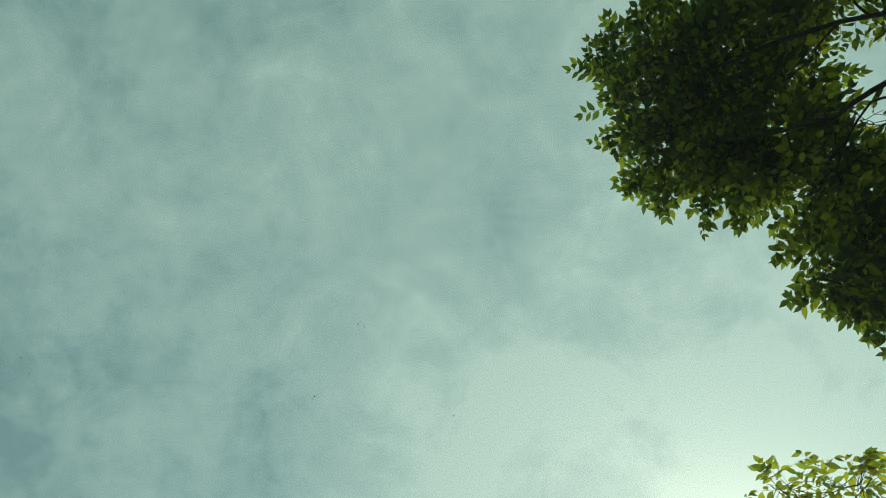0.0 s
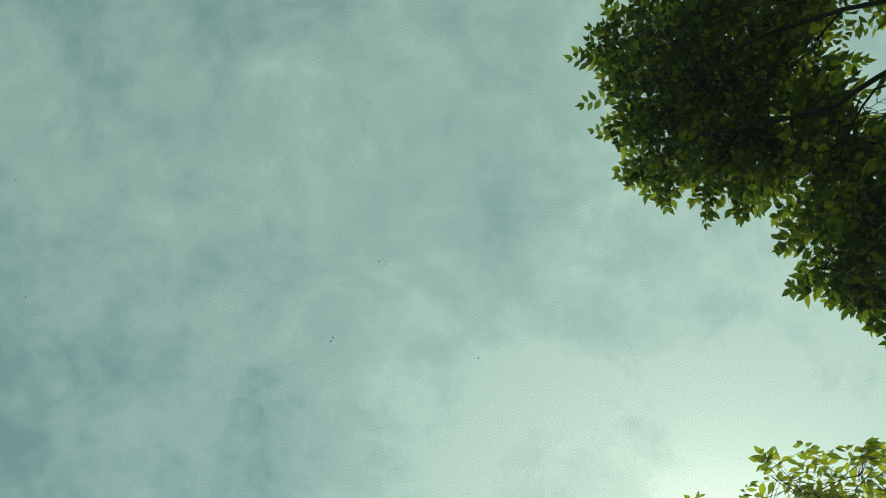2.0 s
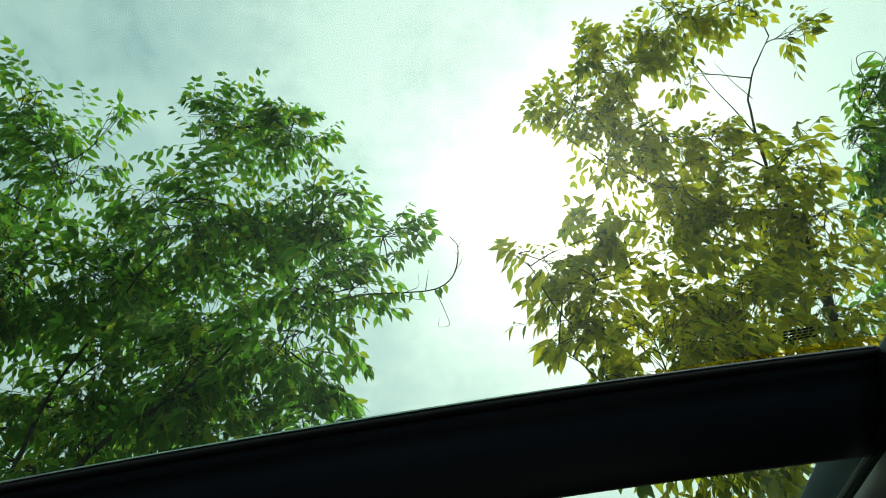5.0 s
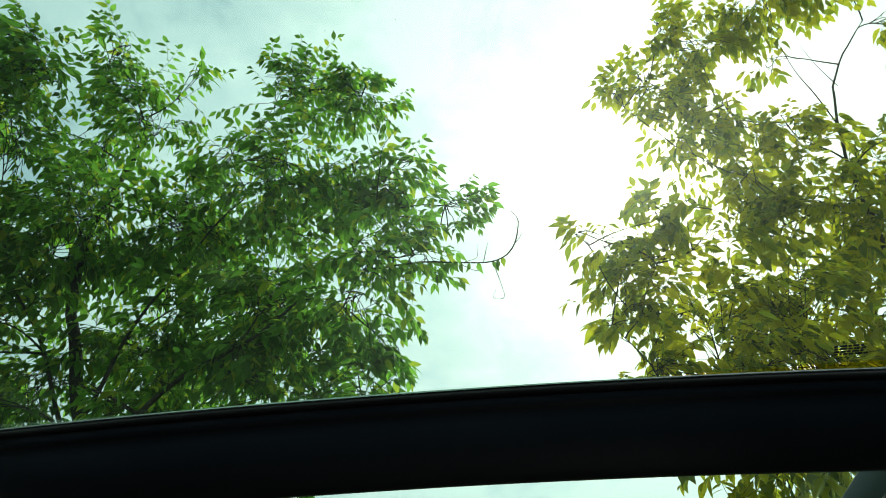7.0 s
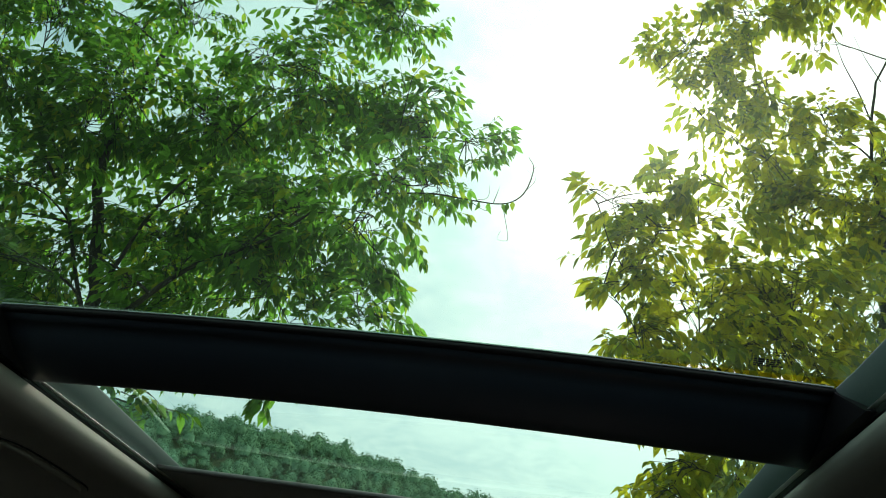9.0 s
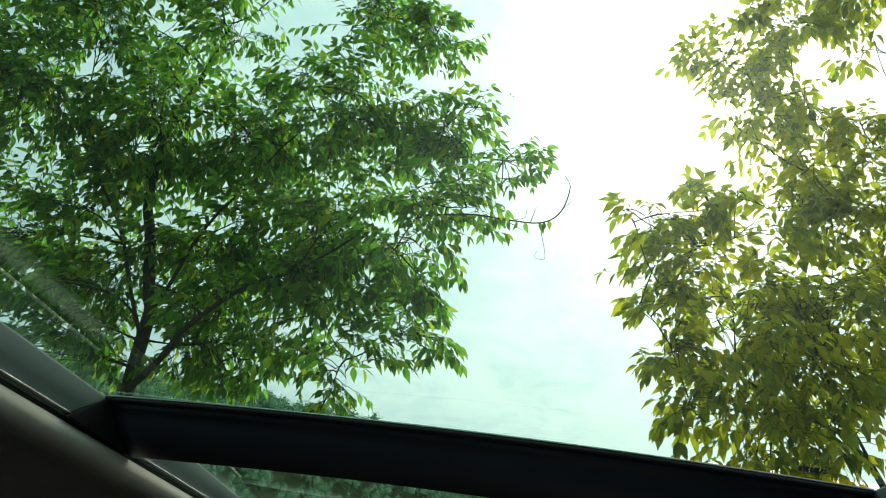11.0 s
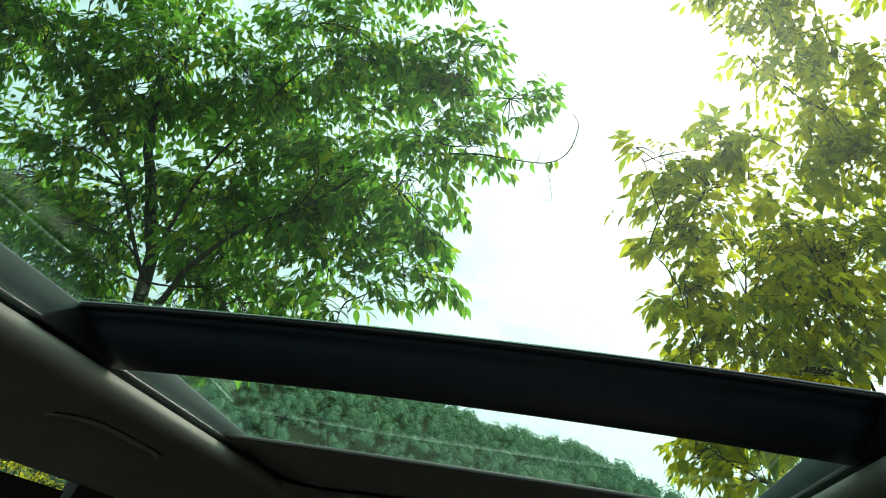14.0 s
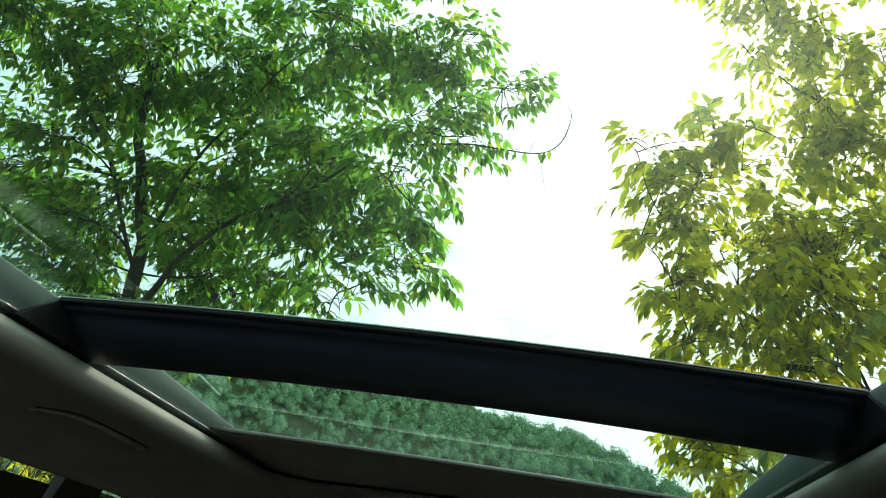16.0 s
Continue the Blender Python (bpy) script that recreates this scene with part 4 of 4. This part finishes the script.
OVERHEAD_MASSES = [
    (1.58, 0.25, 3.33, 0.11), (1.68, 0.25, 3.27, 0.16), (1.58, 0.21, 3.38, 0.14), (1.65, 0.05, 3.39, 0.20),
    (1.03, -1.05, 4.11, 0.20), (0.83, -1.03, 4.16, 0.05), (0.96, -0.82, 4.14, 0.19), (1.00, -0.54, 4.12, 0.20),
    (1.30, -0.91, 4.02, 0.30), (1.23, -0.57, 3.93, 0.29), (1.13, -0.41, 3.95, 0.15), (1.55, -0.78, 3.91, 0.17),
    (1.41, -0.43, 3.72, 0.30), (1.63, -0.50, 3.73, 0.14), (1.51, -0.15, 3.61, 0.26), (1.32, -0.06, 3.56, 0.14),
    (1.52, 0.09, 3.52, 0.14), (1.87, -0.31, 3.66, 0.26), (1.81, 0.01, 3.61, 0.31), (1.98, -0.88, 3.80, 0.20),
    (1.38, -1.23, 4.07, 0.29), (1.74, -1.15, 3.91, 0.26),
]
BACK_MASSES = [
    (1.82, 0.71, 3.35, 0.10), (1.77, 1.08, 3.26, 0.12), (1.71, 1.23, 3.18, 0.08),
    (1.91, 0.71, 3.41, 0.13), (1.95, 1.15, 3.35, 0.19), (2.02, 1.43, 3.19, 0.26), (2.13, 1.35, 3.33, 0.32),
    (2.10, 1.66, 3.03, 0.35), (1.93, 1.85, 2.74, 0.32),
]
LEFT_TUFTS = [
    (-1.05, 0.75, 3.60, 0.06), (-0.26, 1.06, 3.22, 0.11), (-0.61, 1.22, 2.08, 0.08), (-0.26, 1.23, 2.29, 0.06),
    (-0.31, 1.10, 2.42, 0.07), (-0.18, 1.04, 2.73, 0.10), (-1.82, 0.53, 3.28, 0.18),
    (-1.55, 0.54, 3.37, 0.17), (-1.56, 0.43, 3.47, 0.15), (-1.92, 0.58, 2.98, 0.18), (-0.91, 1.10, 1.88, 0.08),
    (-0.63, 1.21, 1.99, 0.05), (-1.00, 1.04, 1.89, 0.07), (-0.98, 1.02, 2.33, 0.09), (-0.76, 0.98, 2.40, 0.08),
]
RIGHT_TUFTS = [
    (1.08, 1.29, 3.44, 0.12), (1.23, 1.25, 3.41, 0.08), (1.01, 1.22, 3.60, 0.13), (1.24, 1.15, 3.69, 0.09),
    (0.59, 1.14, 2.96, 0.06), (0.71, 1.13, 2.92, 0.07), (0.82, 0.92, 3.77, 0.09), (0.42, 1.34, 2.33, 0.05),
    (0.32, 1.07, 2.78, 0.07), (0.38, 1.21, 2.49, 0.06), (0.57, 1.10, 3.57, 0.09),
    (0.53, 1.34, 1.86, 0.10), (0.73, 1.30, 1.79, 0.15), (0.62, 1.36, 1.97, 0.12), (0.80, 1.40, 1.90, 0.13),
]
LEFT_SPRIGS = [
    (-1.12, 0.78, 3.44, -0.92, 0.73, 3.59), (-0.81, 0.83, 3.69, -0.77, 0.75, 3.76), (-0.12, 1.04, 2.97, 0.06, 1.03, 2.99),
    (-0.14, 1.09, 2.91, 0.00, 1.09, 2.93), (-0.36, 1.14, 2.33, -0.20, 1.20, 2.27), (-0.39, 1.08, 2.42, -0.30, 1.11, 2.40),
    (-0.60, 1.15, 2.13, -0.54, 1.21, 2.04), (-0.41, 0.90, 3.58, -0.36, 0.90, 3.60), (-0.35, 0.95, 3.50, -0.25, 0.96, 3.51),
    (-0.30, 0.94, 2.57, -0.20, 1.04, 2.45), (-1.41, 0.69, 3.74, -1.38, 0.48, 3.85), (-1.31, 0.81, 3.74, -1.20, 0.74, 3.83),
    (-0.31, 1.02, 2.81, -0.16, 1.04, 2.82), (-0.25, 1.08, 2.74, -0.09, 1.15, 2.69), (-0.29, 1.05, 2.60, -0.20, 1.15, 2.48),
    (-0.33, 1.08, 2.54, -0.27, 1.14, 2.47), (-0.23, 1.03, 2.90, -0.11, 1.06, 2.88), (-0.19, 1.04, 2.96, -0.02, 1.02, 3.01),
    (-0.12, 1.11, 2.90, 0.05, 1.07, 2.96), (-0.39, 1.08, 2.32, -0.30, 1.07, 2.37), (-0.31, 1.12, 2.27, -0.19, 1.16, 2.24),
    (-0.58, 1.13, 2.06, -0.52, 1.17, 2.02),
]
RIGHT_SPRIGS = [
    (0.38, 1.04, 2.73, 0.26, 1.02, 2.77), (0.42, 1.13, 2.60, 0.30, 1.12, 2.63), (0.46, 1.19, 2.49, 0.34, 1.22, 2.48),
    (0.51, 1.26, 2.35, 0.38, 1.30, 2.30), (0.56, 1.32, 2.19, 0.44, 1.36, 2.14), (0.64, 1.21, 2.86, 0.57, 1.12, 2.99),
    (0.81, 1.15, 2.87, 0.67, 1.13, 2.95), (0.70, 1.08, 3.55, 0.52, 1.11, 3.57), (0.91, 1.00, 3.69, 0.80, 0.89, 3.80),
    (0.93, 1.04, 3.88, 0.82, 0.94, 3.97), (1.21, 0.91, 3.96, 1.17, 0.83, 4.03), (1.51, 0.88, 3.84, 1.54, 0.79, 3.86),
    (1.67, 1.03, 3.65, 1.75, 0.94, 3.65), (0.73, 1.23, 3.68, 0.57, 1.16, 3.77), (0.60, 1.46, 1.93, 0.53, 1.49, 1.85),
    (0.67, 1.47, 1.83, 0.63, 1.49, 1.77), (0.55, 1.05, 2.77, 0.53, 0.96, 2.87), (0.58, 1.02, 2.79, 0.56, 0.96, 2.86),
    (0.70, 1.03, 2.81, 0.63, 1.04, 2.83), (0.45, 1.18, 2.30, 0.38, 1.22, 2.23), (0.49, 1.19, 2.13, 0.41, 1.23, 2.08),
    (0.42, 1.15, 2.47, 0.32, 1.19, 2.42), (0.41, 1.02, 2.67, 0.29, 1.06, 2.64),
]
OVERHEAD_SPRIGS = [
    (0.93, -0.91, 4.15, 0.70, -1.03, 4.19), (0.94, -1.01, 4.14, 0.80, -1.12, 4.16), (0.95, -0.77, 4.14, 0.82, -0.86, 4.18),
    (0.92, -0.62, 4.15, 0.78, -0.70, 4.18), (0.94, -0.51, 4.08, 0.82, -0.48, 4.10), (1.04, -0.40, 4.03, 0.96, -0.31, 4.04),
    (1.23, -0.31, 3.84, 1.18, -0.24, 3.85), (1.36, -0.11, 3.62, 1.23, -0.12, 3.68), (1.37, -0.01, 3.52, 1.22, 0.02, 3.58),
    (1.46, 0.07, 3.50, 1.42, 0.16, 3.48),
]

EYE = (0.12, -0.66, 1.33)
# the deeper half of the left crown, behind its outer masses
LEFT_DEPTH = [(x * 1.14 - 0.02, y * 1.14 + 0.09, z * 1.14 - 0.19, r * (0.4 if z > 3.1 or x < -1.4 else 0.6)) for x, y, z, r in LEFT_MASSES if x < -0.6 and r > 0.2 and z > 2.5]
# thinner foliage round the lower fork, where the sky shows through
LEFT_OUTER = [(x, y, z, r * (0.90 if x < -0.95 and z < 2.8 else 1.0)) for x, y, z, r in LEFT_MASSES]
build_tree("leafy green young tree with a bare outreaching twig", 11, [(-1.52, 2.0, 0), (-1.46, 1.75, 0.9), (-1.36, 1.35, 1.8), (-1.36, 1.22, 2.33), (-1.47, 1.10, 2.70), (-1.52, 1.06, 3.12), (-1.43, 1.02, 3.6)],
           LEFT_OUTER + LEFT_TUFTS + LEFT_DEPTH, LEAF_GREEN, 0.047, 0.90, EYE, wide=1.15, droop=0.75, sprigs=LEFT_SPRIGS, radius=0.036,
           extras=[([(-0.35, 1.0, 2.66), (-0.20, 1.05, 2.71), (-0.10, 1.08, 2.72), (0.03, 1.12, 2.74), (0.10, 1.12, 2.79), (0.13, 1.08, 2.87), (0.11, 1.07, 2.92)], 0.0045, 16),
                   ([(0.03, 1.12, 2.74), (0.05, 1.16, 2.67), (0.055, 1.18, 2.63), (0.02, 1.19, 2.64), (0.03, 1.17, 2.66)], 0.0016, 0), ([(0.0, 1.11, 2.735), (0.02, 1.08, 2.79)], 0.0016, 0),
                   ([(-0.06, 1.09, 2.725), (-0.02, 1.09, 2.74), (-0.015, 1.07, 2.78)], 0.0014, 0), ([(-0.08, 1.09, 2.72), (-0.03, 1.11, 2.70), (-0.01, 1.13, 2.72)], 0.0018, 0),
                   ([(0.11, 1.11, 2.80), (0.135, 1.08, 2.81), (0.14, 1.06, 2.83)], 0.0012, 0), ([(0.125, 1.09, 2.85), (0.105, 1.07, 2.86)], 0.0010, 0), ([(0.128, 1.085, 2.87), (0.145, 1.07, 2.89)], 0.0010, 0),
                   ([(-0.34, 0.95, 2.90), (-0.31, 0.86, 2.98), (-0.29, 0.81, 3.03), (-0.23, 0.77, 3.08)], 0.0022, 0), ([(-0.31, 0.86, 2.98), (-0.33, 0.81, 3.02), (-0.34, 0.78, 3.05)], 0.0016, 0)],
           limbs=[([(-1.34, 1.25, 2.03), (-1.14, 1.12, 2.21), (-0.84, 1.03, 2.39), (-0.56, 0.95, 2.52)], 0.013), ([(-1.31, 1.15, 2.29), (-1.22, 1.10, 2.55), (-1.05, 1.05, 2.80), (-0.85, 1.0, 3.1)], 0.008), ([(-1.33, 1.2, 2.2), (-1.45, 1.05, 2.5), (-1.62, 0.95, 2.75), (-1.75, 0.85, 3.05)], 0.008)])
build_tree("green and yellowing young tree with drooping leafy shoots", 23, [(1.55, 2.2, 0), (1.5, 2.05, 1.0), (1.42, 1.85, 1.9), (1.40, 1.70, 2.4), (1.46, 1.58, 2.75), (1.42, 1.35, 3.2)],
           RIGHT_MASSES + RIGHT_TUFTS, LEAF_TURNING, 0.053, 0.66, EYE, wide=1.18, droop=0.8, sprigs=RIGHT_SPRIGS,
           extras=[([(1.39, 1.22, 3.30), (1.34, 1.16, 3.44), (1.29, 1.11, 3.54), (1.26, 1.06, 3.68)], 0.0030, 0), ([(1.43, 1.15, 3.47), (1.37, 1.10, 3.55), (1.33, 1.06, 3.65)], 0.0018, 0)],
           limbs=[([(1.15, 1.55, 2.13), (1.04, 1.42, 2.26), (0.95, 1.36, 2.42)], 0.006), ([(1.42, 1.35, 3.2), (1.39, 1.24, 3.29), (1.41, 1.15, 3.47), (1.50, 1.07, 3.61), (1.58, 1.02, 3.70)], 0.0065), ([(1.42, 1.82, 1.98), (1.15, 1.55, 2.13), (1.02, 1.43, 2.20), (0.90, 1.41, 2.24), (0.72, 1.42, 2.36)], 0.013)])
build_tree("dark green tree spreading over the car roof", 37, [(2.75, -1.0, 0), (2.7, -0.95, 1.2), (2.55, -0.85, 2.4), (2.35, -0.75, 3.1), (2.1, -0.6, 3.6)],
           OVERHEAD_MASSES, LEAF_SHADE, 0.046, 0.95, EYE, droop=0.2, wide=1.28, sprigs=OVERHEAD_SPRIGS,
           limbs=[([(2.1, -0.6, 3.6), (1.94, -0.92, 3.78), (1.49, -0.91, 3.7), (1.24, -0.87, 3.78), (1.04, -0.85, 3.97)], 0.013), ([(2.1, -0.6, 3.6), (1.78, -0.72, 3.6), (1.4, -0.6, 3.51), (1.25, -0.59, 3.6), (1.09, -0.58, 3.79)], 0.013), ([(2.1, -0.6, 3.6), (1.76, -0.62, 3.58), (1.51, -0.63, 3.47), (1.41, -0.43, 3.54)], 0.008)])
build_tree("green tree standing behind the yellowing one", 41, [(2.7, 2.3, 0), (2.62, 2.2, 1.3), (2.45, 1.95, 2.5), (2.2, 1.6, 3.1)],
           BACK_MASSES, LEAF_GREEN, 0.052, 0.9, None,
           extras=[([(1.80, 1.10, 3.24), (1.75, 1.02, 3.31), (1.74, 0.97, 3.36), (1.79, 0.95, 3.35), (1.81, 0.97, 3.31), (1.76, 1.00, 3.33)], 0.0020, 0), ([(1.75, 1.02, 3.31), (1.70, 1.00, 3.30), (1.71, 0.96, 3.35)], 0.0014, 0)])


def build_shrub(label, seed, at, size, mat):
    """A loose roadside shrub: stems from the ground and a haze of leaves."""
    rng = random.Random(seed)
    shrub = thing("shrub", label, "shrub", at)
    stems, leaves = Tubes(), []
    for k in range(26):
        a = rng.uniform(0, 2 * math.pi)
        tip = Vector((math.cos(a) * size * rng.uniform(0.1, 0.8), math.sin(a) * size * rng.uniform(0.1, 0.8), size * rng.uniform(1.1, 2.0)))
        line = bend((tip.x * 0.1, tip.y * 0.1, 0), tip, rng, 0.0, 0.08, 8)
        stems.add(line, [0.014 * (1 - 0.8 * j / 7) for j in range(8)], 5)
        for p in line[1:]:
            for _ in range(2):
                spray(rng, p, (rng.gauss(0, 1), rng.gauss(0, 1), rng.gauss(0.3, 0.6)), rng.uniform(0.25, 0.5), leaves, None, 0.075, 0.6)
    link_mesh("stems", stems.mesh("stems"), BARK, shrub)
    link_mesh("foliage", leaf_mesh("foliage", leaves, rng), mat, shrub, "yellow-green foliage")["kind"] = "stuff"


build_shrub("yellow-green roadside shrub beyond the kerb", 52, (-5.2, 5.4, 0), 1.5, LEAF_TURNING)
build_shrub("yellow-green roadside shrub beyond the kerb", 53, (-6.6, 4.6, 0), 1.5, LEAF_TURNING)
